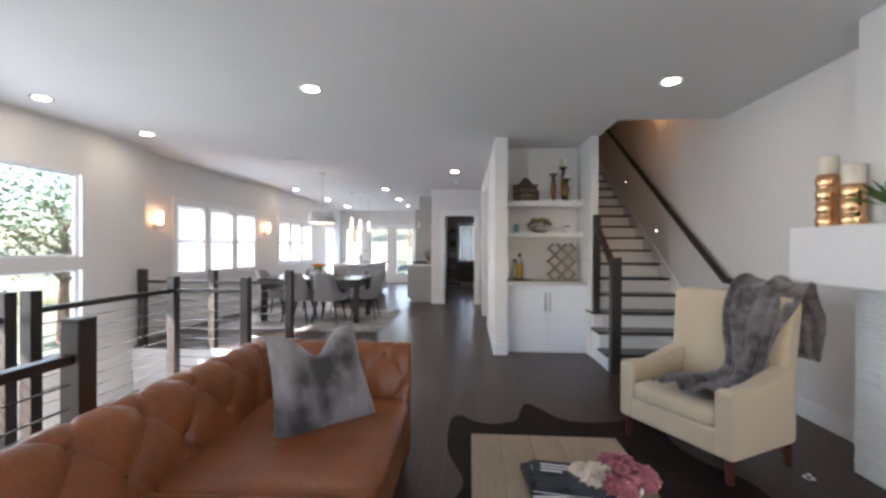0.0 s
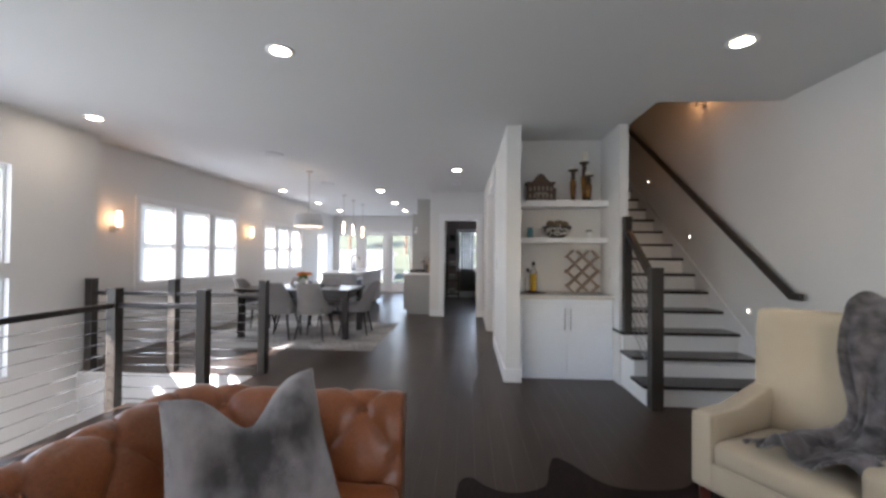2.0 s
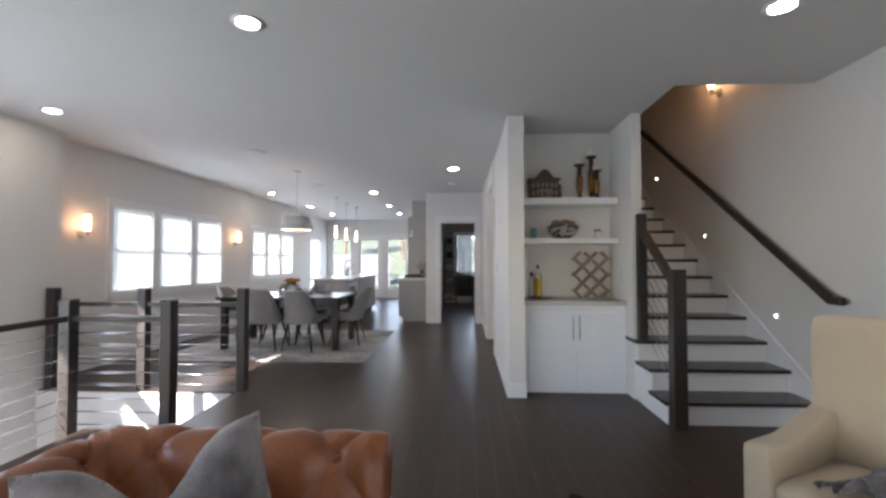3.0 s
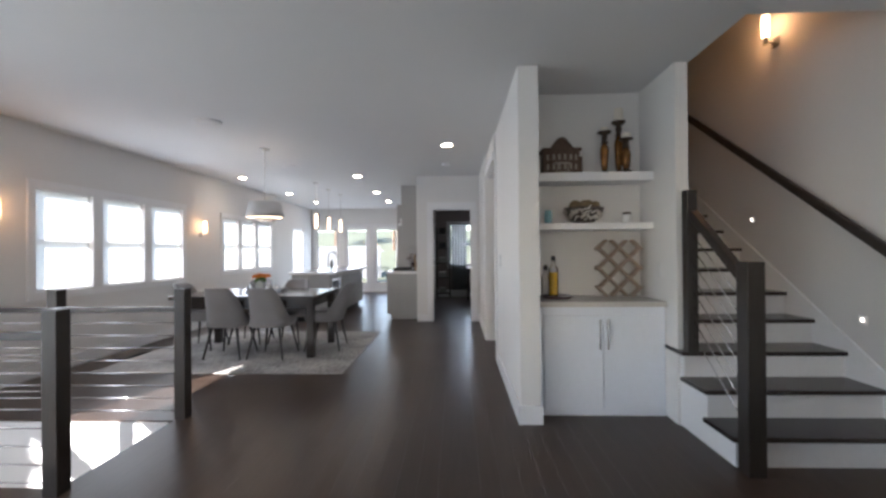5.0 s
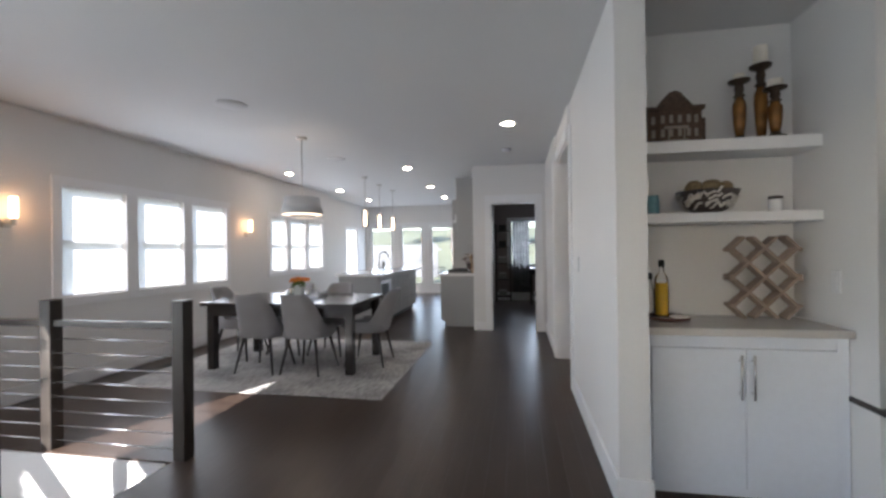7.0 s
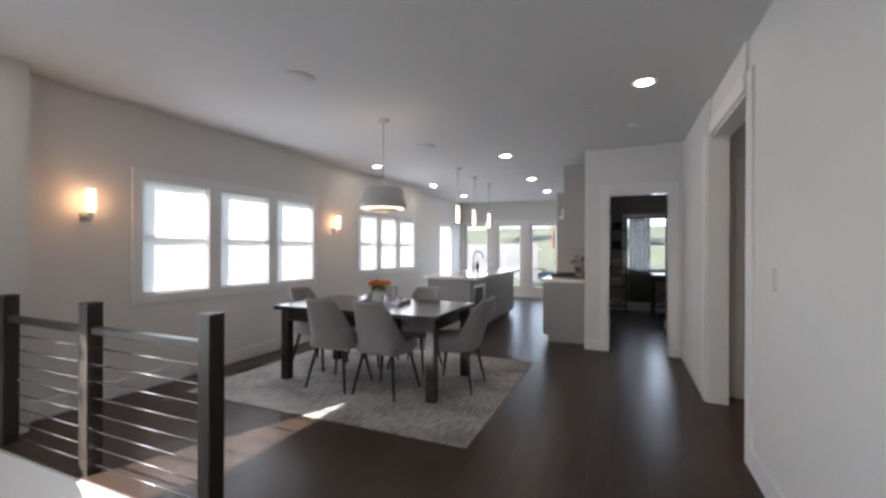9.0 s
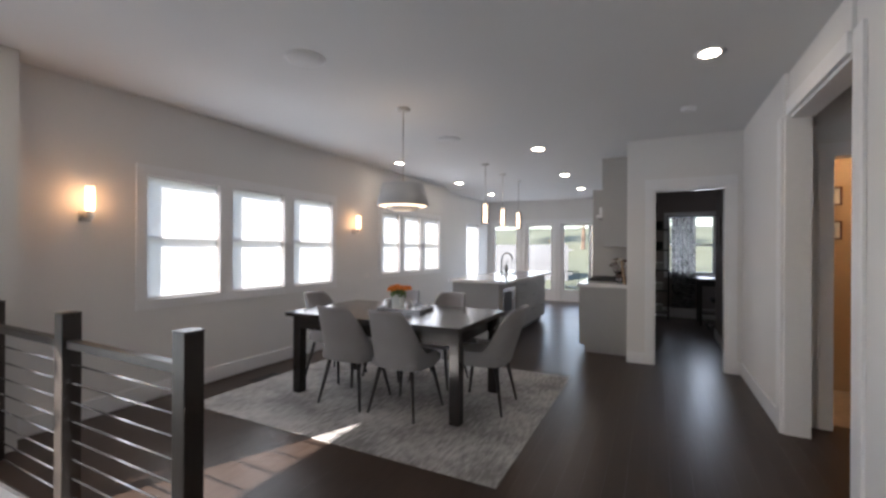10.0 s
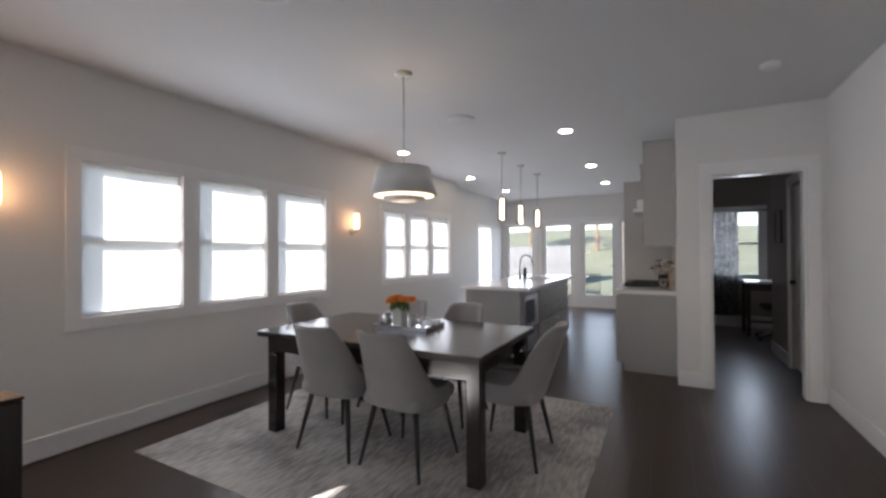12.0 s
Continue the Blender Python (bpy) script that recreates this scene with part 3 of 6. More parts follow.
def tufted(profile, length, du, dv, depth, lo, hi, nu=260, phase=0.0, nv=170):
    """A bar of the given closed (x, z) profile along y, deep diamond-tufted on its profile stretch lo..hi (0..1).
    Gives the bmesh and the places of its buttons."""
    pts = [Vector((x, 0, z)) for x, z in profile]
    seg = [(pts[(i + 1) % len(pts)] - pts[i]).length for i in range(len(pts))]
    total = sum(seg)
    ring = []
    for j in range(nv):
        s, i = j / nv * total, 0
        while s > seg[i]:
            s -= seg[i]
            i += 1
        ring.append((pts[i].lerp(pts[(i + 1) % len(pts)], s / seg[i]), j / nv * total, j / nv))
    for _ in range(8):
        ring = [((ring[j - 1][0] + ring[j][0] * 2 + ring[(j + 1) % nv][0]) / 4, ring[j][1], ring[j][2]) for j in range(nv)]
    bm, rows, buttons = bmesh.new(), [], []
    for a in range(nu + 1):
        y = length * a / nu
        row = []
        for j, (p, s, f) in enumerate(ring):
            t = (ring[(j + 1) % nv][0] - ring[j - 1][0]).normalized()
            nrm = Vector((t.z, 0, -t.x))
            w = max(0.0, min(1.0, (f - lo) / 0.03, (hi - f) / 0.06)) if lo <= f <= hi else 0.0
            w = w * w * (3 - 2 * w)
            e = max(0.0, min(1.0, y / 0.05, (length - y) / 0.05))
            u1, u2 = y / du + s / dv + phase, y / du - s / dv + phase
            q = abs(math.sin(math.pi * u1)) * abs(math.sin(math.pi * u2))
            d1, d2 = u1 - round(u1), u2 - round(u2)
            pit = math.exp(-(d1 * d1 + d2 * d2) / 0.016)
            wob = 0.007 * noise.noise(Vector((y * 6, s * 6, 3.1))) + 0.0035 * noise.noise(Vector((y * 19, s * 9, 1.7)))
            pleat = 0.004 * math.sin(26 * math.atan2(d1, d2 + 1e-6)) * math.exp(-(d1 * d1 + d2 * d2) / 0.05)
            row.append(bm.verts.new(p + Vector((0, y, 0)) + nrm * (((q ** 0.27) * depth * (0.4 + 0.6 * e) - pit * 0.016 + wob + pleat) * w)))
        rows.append(row)
    for r0, r1 in zip(rows, rows[1:]):
        for j in range(nv):
            bm.faces.new((r0[j], r0[(j + 1) % nv], r1[(j + 1) % nv], r1[j]))
    bm.faces.new(rows[0])
    bm.faces.new(rows[-1][::-1])
    for m1 in range(-24, 25):
        for m2 in range(-24, 25):
            y, s = ((m1 + m2) / 2 - phase) * du, (m1 - m2) / 2 * dv
            if 0.06 < y < length - 0.06 and (lo + 0.04) * total < s < (hi - 0.05) * total:
                a, j = round(y / length * nu), int(s / total * nv)
                buttons.append(rows[a][j].co.copy())
    return bm, buttons


def sofa_part(name, bar, move, label):
    bm, buttons = bar
    bm.transform(move)
    back = part(name, bm, LEATHER, sofa, label, True)
    for b in buttons:
        bt = bmesh.new()
        bmesh.ops.create_uvsphere(bt, u_segments=10, v_segments=6, radius=0.014, matrix=Matrix.Translation(move @ b))
        part("button", bt, LEATHER, back, "", True)


# ---- living area ----
sofa = thing("sofa", (-0.62, 1.53, 0), "cognac brown leather chesterfield sofa with deep button tufting", "sofa")
L = 2.28
prof_back = [(-0.25, 0.36), (-0.29, 0.55), (-0.33, 0.66), (-0.36, 0.71), (-0.41, 0.725), (-0.455, 0.70), (-0.465, 0.64), (-0.44, 0.58), (-0.43, 0.30), (-0.43, 0.10), (-0.27, 0.10)]
sofa_part("backrest", tufted(prof_back, L - 0.10, 0.29, 0.34, 0.034, 0.0, 0.43), Matrix.Translation((0, -L / 2 + 0.05, 0)), "deep-tufted leather backrest")
prof_arm = [(0.20, 0.36), (0.16, 0.55), (0.13, 0.66), (0.10, 0.71), (0.05, 0.725), (0.005, 0.70), (-0.005, 0.64), (0.02, 0.56), (0.03, 0.30), (0.03, 0.10), (0.18, 0.10)]
for sgn in (1, -1):
    # the bar runs along x; its tufted side faces the seat
    turn_arm = Matrix(((0, 1, 0, -0.43), (-sgn, 0, 0, sgn * (L / 2 - 0.0)), (0, 0, 1, 0), (0, 0, 0, 1)))
    sofa_part("armrest", tufted(prof_arm, 0.95, 0.29, 0.34, 0.027, 0.0, 0.43, 120, 0.25), turn_arm, "rolled tufted armrest")
for j in range(2):
    y0 = -L / 2 + 0.20 + j * 0.94
    cu_bm = soft_box(-0.28, y0, 0.28, 0.53, y0 + 0.935, 0.455, 0.045, 0.014, 40)
    for v in cu_bm.verts:
        if v.co.z > 0.43:
            v.co.z += 0.006 * noise.noise(Vector((v.co.x * 3, v.co.y * 9, 4.4))) + 0.003 * noise.noise(Vector((v.co.x * 7, v.co.y * 22, 1.2)))
    part("seat_cushion", cu_bm, LEATHER, sofa, "creased leather seat", True)
part("base", bm_of([(-0.40, -L / 2 + 0.05, 0.09, 0.505, L / 2 - 0.05, 0.29)], 0.02), LEATHER, sofa)
for x in (-0.36, 0.46):
    for y in (-L / 2 + 0.12, L / 2 - 0.12):
        part("leg", bm_turned([(0.022, 0), (0.034, 0.03), (0.04, 0.07), (0.036, 0.10)], 14, (x, y, -0.012)), MAHOG, sofa, "", True)


def fur(ob, material, count, length, width, seed, comb):
    """Short pile standing on a mesh, combed along one direction with swirls."""
    rnd, me = random.Random(seed), ob.data
    polys = list(me.polygons)
    picks = rnd.choices(polys, weights=[p.area for p in polys], k=count)
    verts, faces = [], []
    for p in picks:
        vs4 = [me.vertices[i].co for i in p.vertices]
        a, b = rnd.random(), rnd.random()
        root = (vs4[0].lerp(vs4[1], a)).lerp(vs4[-1].lerp(vs4[2], a), b) if len(vs4) == 4 else p.center
        n = p.normal
        swirl = Vector((noise.noise(root * 9), noise.noise(root * 9 + Vector((5, 1, 2))), noise.noise(root * 9 + Vector((1, 7, 3)))))
        d = (n * 0.55 + Vector(comb) * 0.6 + swirl * 1.1 + Vector([rnd.uniform(-0.25, 0.25) for _ in range(3)])).normalized()
        if d.dot(n) < 0.2:
            d = (d + n * (0.25 - d.dot(n))).normalized()
        side = d.cross(n)
        side = side.normalized() * width if side.length > 1e-4 else Vector((width, 0, 0))
        ln = length * rnd.uniform(0.6, 1.25)
        k0 = len(verts)
        verts += [root - side - n * 0.001, root + side - n * 0.001, root + d * ln]
        faces.append((k0, k0 + 1, k0 + 2))
    pm = bpy.data.meshes.new("pile")
    pm.from_pydata([tuple(v) for v in verts], [], faces)
    pm.materials.append(material)
    o = tagged(new("pile", pm), "soft grey fur pile", "", "", "stuff")
    o.parent = ob
    return o


def pillow(label, at, turn, w=0.52, h=0.50, t=0.21, chop=0.12):
    bm, n = bmesh.new(), 34
    rows = {}
    for side in (1, -1):
        for i in range(n + 1):
            for j in range(n + 1):
                u, v = 2 * i / n - 1, 2 * j / n - 1
                edge = i in (0, n) or j in (0, n)
                if edge and side < 0:
                    rows[side, i, j] = rows[1, i, j]
                    continue
                x = u * w / 2 * (1 - 0.07 * (1 - v * v)) * (1 - 0.07 * (1 + v))
                z = v * h / 2 * (1 - 0.06 * (1 - u * u))
                d = math.exp(-(u / 0.38) ** 2)
                if v > 0:
                    z -= chop * d * v ** 1.5
                th = t / 2 * (max(0, 1 - u ** 4) * max(0, 1 - v ** 4)) ** 0.6 * (1 - 0.45 * d * max(0, v))
                bmp = 0.010 * noise.noise(Vector((x * 9, z * 9, side * 2.0))) if not edge else 0.012 * noise.noise(Vector((x * 40, z * 40, 1)))
                rows[side, i, j] = bm.verts.new((x, side * (th + bmp) if not edge else bmp, z + h / 2))
    for side in (1, -1):
        for i in range(n):
            for j in range(n):
                q = [rows[side, i, j], rows[side, i + 1, j], rows[side, i + 1, j + 1], rows[side, i, j + 1]]
                bm.faces.new(q if side < 0 else q[::-1])
    ob = mesh_object("throw_pillow", bm, FUR, True)
    ob.matrix_basis = Matrix.Translation(at) @ turn
    fur(ob, FUR, 26000, 0.020, 0.0014, 8, (0.2, 0, -0.6))
    return tagged(ob, label, "pillow", "grey fur pillows on the sofa")


pillow("grey faux-fur throw pillow with chopped top on the sofa", (-0.415, 2.07, 0.425), Euler((radians(-20), radians(-3), radians(42))).to_matrix().to_4x4())
pillow("dark grey faux-fur throw pillow against the sofa back", (-0.66, 0.66, 0.44), Euler((radians(-18), 0, radians(85))).to_matrix().to_4x4())

# armchair
chair = thing("armchair", (1.765, 2.94, -0.002), "cream linen upholstered armchair with dark wooden legs", "armchair", "", -62)
chair.scale = (1, 0.87, 1)
part("seat_base", soft_box(-0.30, -0.358, 0.15, 0.30, 0.33, 0.295, 0.012, 0, 6), CREAM, chair, "", True)
part("seat_cushion", soft_box(-0.275, -0.365, 0.285, 0.275, 0.22, 0.405, 0.035, 0.012, 8), CREAM, chair, "", True)
for s in (-1, 1):
    a = soft_box(s * 0.275, -0.362, 0.15, s * 0.386, 0.34, 0.525, 0.02, 0.0, 10)
    for v in a.verts:
        v.co.z += max(0, v.co.z - 0.30) * 0.5 * max(0, (v.co.y + 0.1)) * 2
    part("armrest", a, CREAM, chair, "", True)
b = soft_box(-0.36, 0.20, 0.28, 0.36, 0.34, 1.02, 0.03, 0.008, 9)
for v in b.verts:
    k2 = max(0, v.co.z - 0.32) / 0.7
    v.co.y += 0.13 * k2 - 0.05 * (abs(v.co.x) / 0.36) ** 2 * k2
    v.co.x *= 1 + 0.07 * k2
part("backrest", b, CREAM, chair, "", True)
for x in (-0.34, 0.34):
    for y in (-0.31, 0.30):
        part("leg", bm_join(bm_rod((x, y + (0.03 if y > 0 else -0.0), 0), (x, y, 0.16), 0.024, 0.034, 4)), MAHOG, chair, "dark mahogany leg")

# throw draped over the armchair
def throw():
    bm, n, mq = bmesh.new(), 90, 44
    # route over the back from behind down onto the seat: (y, z)
    route = [(0.545, 0.62), (0.54, 0.80), (0.53, 0.99), (0.50, 1.075), (0.42, 1.085), (0.325, 1.03), (0.262, 0.80), (0.20, 0.58), (0.14, 0.465), (0.02, 0.43), (-0.16, 0.425), (-0.33, 0.42)]
    cum = [0]
    for a, c in zip(route, route[1:]):
        cum.append(cum[-1] + math.hypot(c[0] - a[0], c[1] - a[1]))
    grid = []
    for i in range(n + 1):
        s, k3 = cum[-1] * i / n, 0
        while k3 < len(route) - 2 and s > cum[k3 + 1]:
            k3 += 1
        f = (s - cum[k3]) / (cum[k3 + 1] - cum[k3])
        y, z = (route[k3][q] + (route[k3 + 1][q] - route[k3][q]) * f for q in (0, 1))
        ty, tz = route[k3 + 1][0] - route[k3][0], route[k3 + 1][1] - route[k3][1]
        ln = math.hypot(ty, tz)
        ny, nz = -tz / ln, ty / ln
        if nz < 0 and abs(nz) > 0.4:
            ny, nz = -ny, -nz
        w = i / n
        row = []
        for j in range(mq + 1):
            u = j / mq
            spread = 0.34 - 0.12 * math.exp(-((w - 0.66) / 0.14) ** 2) + 0.07 * math.exp(-((w - 0.42) / 0.12) ** 2) + 0.55 * max(0, w - 0.70)
            spread -= 0.16 * max(0, 0.16 - w) / 0.16
            cx = 0.21 - 0.17 * max(0, w - 0.38) + 0.30 * max(0, 0.36 - w)
            x = cx + (u - 0.5) * spread
            fold = 0.042 * math.sin(u * 11 + 3.0 * math.sin(w * 3.1) + 4 * noise.noise(Vector((w * 2.5, 0.3, 1.1)))) + 0.014 * math.sin(u * 21 - w * 9)
            fold += 0.045 * noise.noise(Vector((u * 2.2, w * 4.5, 0.4))) + 0.018 * noise.noise(Vector((u * 6, w * 11, 7.7)))
            bunch = max(0, w - 0.72) * 3.6
            fold += bunch * (0.085 * abs(math.sin(w * 30 + u * 5 + 3 * noise.noise(Vector((u * 3, w * 3, 9)))) ) + 0.13 * noise.noise(Vector((u * 4, w * 12, 2))))
            x += 0.03 * noise.noise(Vector((w * 7, u * 2, 5))) * (1 + 1.5 * bunch)
            off = 0.012 + 0.75 * abs(fold + 0.012)
            sy, sz = (1, 0) if w < 0.2 else ((-1, 0.35) if 0.42 < w < 0.68 else (0, 1))
            row.append(bm.verts.new((x, y + sy * off, z + sz * off)))
        grid.append(row)
    for _ in range(2):
        for i in range(1, n):
            for j in range(mq + 1):
                v = grid[i][j]
                v.co.y = (grid[i - 1][j].co.y + 2 * v.co.y + grid[i + 1][j].co.y) / 4
                v.co.z = (grid[i - 1][j].co.z + 2 * v.co.z + grid[i + 1][j].co.z) / 4
    for i in range(n):
        for j in range(mq):
            bm.faces.new((grid[i][j], grid[i + 1][j], grid[i + 1][j + 1], grid[i][j + 1]))
    ex = bmesh.ops.solidify(bm, geom=bm.faces[:], thickness=0.014)
    ob = mesh_object("throw_blanket", bm, THROW, True)
    ob.matrix_basis = pose(1.765, 2.94, -0.002, 0, 0, -62) @ Matrix.Diagonal((1, 0.87, 1, 1))
    fur(ob, THROW, 42000, 0.013, 0.0012, 12, (0, -0.3, -0.7))
    return tagged(ob, "grey plush faux-fur throw draped over the armchair", "blanket")


throw()

# coffee table, magazines, flowers
ct = thing("coffee_table", (0.595, 1.55, -0.012), "limed oak plank coffee table with dark legs", "coffee table")
for j in range(5):
    x0 = -0.335 + j * 0.134
    part("top_plank", bm_of([(x0 + 0.001, -0.55, 0.40, x0 + 0.133, 0.55, 0.44)], 0.003), PALEWOOD, ct)
part("apron", bm_of([(-0.31, -0.52, 0.33, -0.285, 0.52, 0.40), (0.285, -0.52, 0.33, 0.31, 0.52, 0.40), (-0.285, 0.495, 0.33, 0.285, 0.52, 0.40), (-0.285, -0.52, 0.33, 0.285, -0.495, 0.40)]), PALEWOOD, ct)
for x in (-0.28, 0.28):
    for y in (-0.49, 0.49):
        part("leg", bm_of([(x - 0.03, y - 0.03, 0, x + 0.03, y + 0.03, 0.335)], 0.004), PALEWOOD, ct)
COVER = mat("dark_magazine_cover", (0.03, 0.035, 0.05), 0.25, vary=0.5, grain=8, broad=14, bump=0.0)
PAPER = mat("magazine_paper", (0.7, 0.7, 0.68), 0.6, vary=0.05)
z = 0.428
for j, (dx, dy, rz, h) in enumerate(((0.0, 0.0, 4, 0.018), (0.015, -0.02, -5, 0.012), (0.0, -0.045, 2, 0.012), (0.02, -0.06, -9, 0.008))):
    bkk = thing("magazine", (0.60 + dx, 1.70 + dy, z), "glossy dark covered magazine in a stack on the coffee table", "magazine", "magazines on the coffee table", rz)
    part("pages", bm_of([(-0.135, -0.105, 0.0015, 0.133, 0.105, h - 0.0015)]), PAPER, bkk)
    part("cover", bm_of([(-0.138, -0.108, 0, 0.136, 0.108, 0.0015), (-0.138, -0.108, h - 0.0015, 0.136, 0.108, h), (-0.1385, -0.108, 0, -0.136, 0.108, h)]), COVER, bkk)
    for q in range(3):
        part("title_bar", bm_of([(-0.11, 0.03 + 0.022 * q, h, -0.11 + 0.08 + 0.05 * q, 0.042 + 0.022 * q, h + 0.0006)]), PAPER, bkk, "pale printed bar")
    z += h + 0.0008


def bloom(bm, at, r, n, seed, cup=0.7):
    """Petals set round a centre, one inside the other."""
    rnd = random.Random(seed)
    at = Vector(at)
    for k3 in range(n):
        f = k3 / n
        az, el = k3 * 2.4, math.acos(1 - f * 1.25)
        d = Vector((math.sin(el) * math.cos(az), math.sin(el) * math.sin(az), math.cos(el)))
        t = d.cross(Vector((0.1, 0.2, 1))).normalized()
        o = d.cross(t)
        c = at + d * r * (0.55 + 0.45 * f) + Vector([rnd.uniform(-1, 1) * r * 0.08 for _ in range(3)])
        s = r * rnd.uniform(0.30, 0.46)
        vs = []
        for a in range(7):
            w = a / 6 * math.pi * 2
            vs.append(bm.verts.new(c + t * math.cos(w) * s + o * math.sin(w) * s + d * s * cup * (0.4 * math.cos(2 * w) + rnd.uniform(0, 0.3))))
        cc = bm.verts.new(c - d * s * 0.25)
        for a in range(6):
            bm.faces.new((cc, vs[a], vs[a + 1]))


PINK = mat("pink_petal", (0.45, 0.17, 0.20), 0.7, vary=0.35, island=0.8, bump=0.05)
IVORY = mat("ivory_petal", (0.75, 0.66, 0.56), 0.7, vary=0.15, island=0.5, bump=0.05)
ORANGE = mat("orange_petal", (0.75, 0.23, 0.02), 0.6, vary=0.45, island=0.9, bump=0.05)
LEAFG = mat("green_leaf", (0.09, 0.16, 0.03), 0.5, vary=0.3, island=0.6, bump=0.1)
fl = thing("flower_arrangement", (0.79, 1.66, 0.428), "pink peony bouquet in a low white bowl on the coffee table", "flowers")
part("bowl", bm_turned([(0.04, 0), (0.085, 0.02), (0.095, 0.055), (0.088, 0.056), (0.07, 0.025)], 24), WHITEGLOSS, fl, "", True)
for j, (x, y, zz, r, m) in enumerate(((0, 0.02, 0.07, 0.062, PINK), (-0.075, -0.02, 0.06, 0.055, IVORY), (0.07, -0.02, 0.06, 0.055, PINK), (-0.02, -0.07, 0.06, 0.055, PINK), (0.03, 0.075, 0.06, 0.05, PINK), (-0.12, 0.03, 0.045, 0.045, IVORY))):
    bb = bmesh.new()
    bloom(bb, (x, y, zz), r, 80, j, 1.3)
    part("bloom", bb, m, fl, "ruffled bloom")

# cowhide
hb = bmesh.new()
key = [(0.12, 3.31), (0.10, 3.05), (0.12, 2.78), (0.22, 2.45), (0.15, 2.15), (0.30, 2.02), (0.55, 2.10), (0.95, 2.05), (1.30, 2.05), (1.75, 2.22), (1.82, 2.52), (1.66, 2.80), (1.62, 3.10), (1.78, 3.38), (1.60, 3.52), (1.38, 3.34), (1.12, 3.30), (0.94, 3.36), (0.80, 3.58), (0.72, 3.64), (0.66, 3.50), (0.60, 3.30), (0.42, 3.22), (0.28, 3.27), (0.19, 3.36)]
pts = []
for j in range(len(key)):
    p0, p1, p2, p3 = (Vector(key[(j + q) % len(key)]) for q in (-1, 0, 1, 2))
    for q in range(5):
        t = q / 5
        pts.append(0.5 * (2 * p1 + (p2 - p0) * t + (2 * p0 - 5 * p1 + 4 * p2 - p3) * t * t + (3 * p1 - p0 - 3 * p2 + p3) * t ** 3))
ff = hb.faces.new([hb.verts.new((p.x, p.y, -0.002)) for p in pts])
ex = bmesh.ops.extrude_face_region(hb, geom=[ff])
bmesh.ops.translate(hb, verts=[v for v in ex["geom"] if isinstance(v, bmesh.types.BMVert)], vec=(0, 0, 0.008))
tagged(mesh_object("cowhide_rug", hb, HIDE), "dark brown cowhide rug with curled edges on the floor", "rug")

# fireplace and mantel
fp = thing("fireplace", (2.50, 1.80, -0.012), "white stacked-tile chimney breast with a boxed white mantel", "fireplace", "", 0, "structure")
part("chimney_breast", bm_of([(0.02, -0.90, 0, 0.35, 0.92, H + 0.012)]), WALL, fp)
part("mantel_shelf", bm_of([(-0.20, -1.10, 1.112, 0.348, 1.14, 1.452)], 0.004), TRIM, fp, "boxed white painted mantel")
MORE_TILES = fp


def gold_candle(x, y, h, r):
    c = thing("candle_holder", (x, y, 1.44), "mercury-gold glass candle holder with white pillar candle on the mantel", "candle holder", "gold candle holders on the mantel")
    pr = [(r * 0.9, 0)]
    nb = max(2, round(h / 0.095))
    for q in range(nb):
        z0 = h * q / nb
        pr += [(r * 0.88, z0 + 0.004), (r, z0 + h / nb * 0.3), (r, z0 + h / nb * 0.75), (r * 0.86, z0 + h / nb - 0.002)]
    part("holder", bm_turned(pr, 28), GOLD, c, "", True)
    part("candle", bm_turned([(r * 0.82, h), (r * 0.84, h + 0.004), (r * 0.84, h + 0.108), (r * 0.7, h + 0.112)], 24), WAX, c, "white pillar candle", True)


gold_candle(2.50, 2.90, 0.335, 0.063)
gold_candle(2.47, 2.69, 0.245, 0.063)
pl = thing("mantel_plant", (2.50, 2.46, 1.44), "green leafy potted plant on the mantel", "plant")
part("pot", bm_turned([(0.045, 0), (0.06, 0.08), (0.055, 0.082)], 20), WHITEGLOSS, pl, "", True)
lb = bmesh.new()
for j in range(16):
    az, el = j * 2.4, 0.35 + 0.05 * j
    d = Vector((math.cos(az) * math.cos(el), math.sin(az) * math.cos(el), math.sin(el)))
    t = d.cross(Vector((0, 0, 1))).normalized() * 0.035
    a = Vector((0, 0, 0.08))
    q = [lb.verts.new(v) for v in (a, a + d * 0.08 + t, a + d * 0.17 + t * 0.7, a + d * 0.22 - Vector((0, 0, 0.02)), a + d * 0.17 - t * 0.7, a + d * 0.08 - t)]
    lb.faces.new(q)
part("foliage", lb, LEAFG, pl)

# round chrome disc with a short stub on top
gv = thing("gas_valve", (2.19, 2.63, -0.002), "small chrome disc with a stub on the floor by the fireplace", "valve")
part("plate", bm_turned([(0.032, 0), (0.032, 0.003), (0.026, 0.006)], 20), STEEL, gv, "", True)
part("disc_stub", bm_turned([(0.013, 0.005), (0.013, 0.022), (0.009, 0.024)], 14), STEEL, gv, "", True)

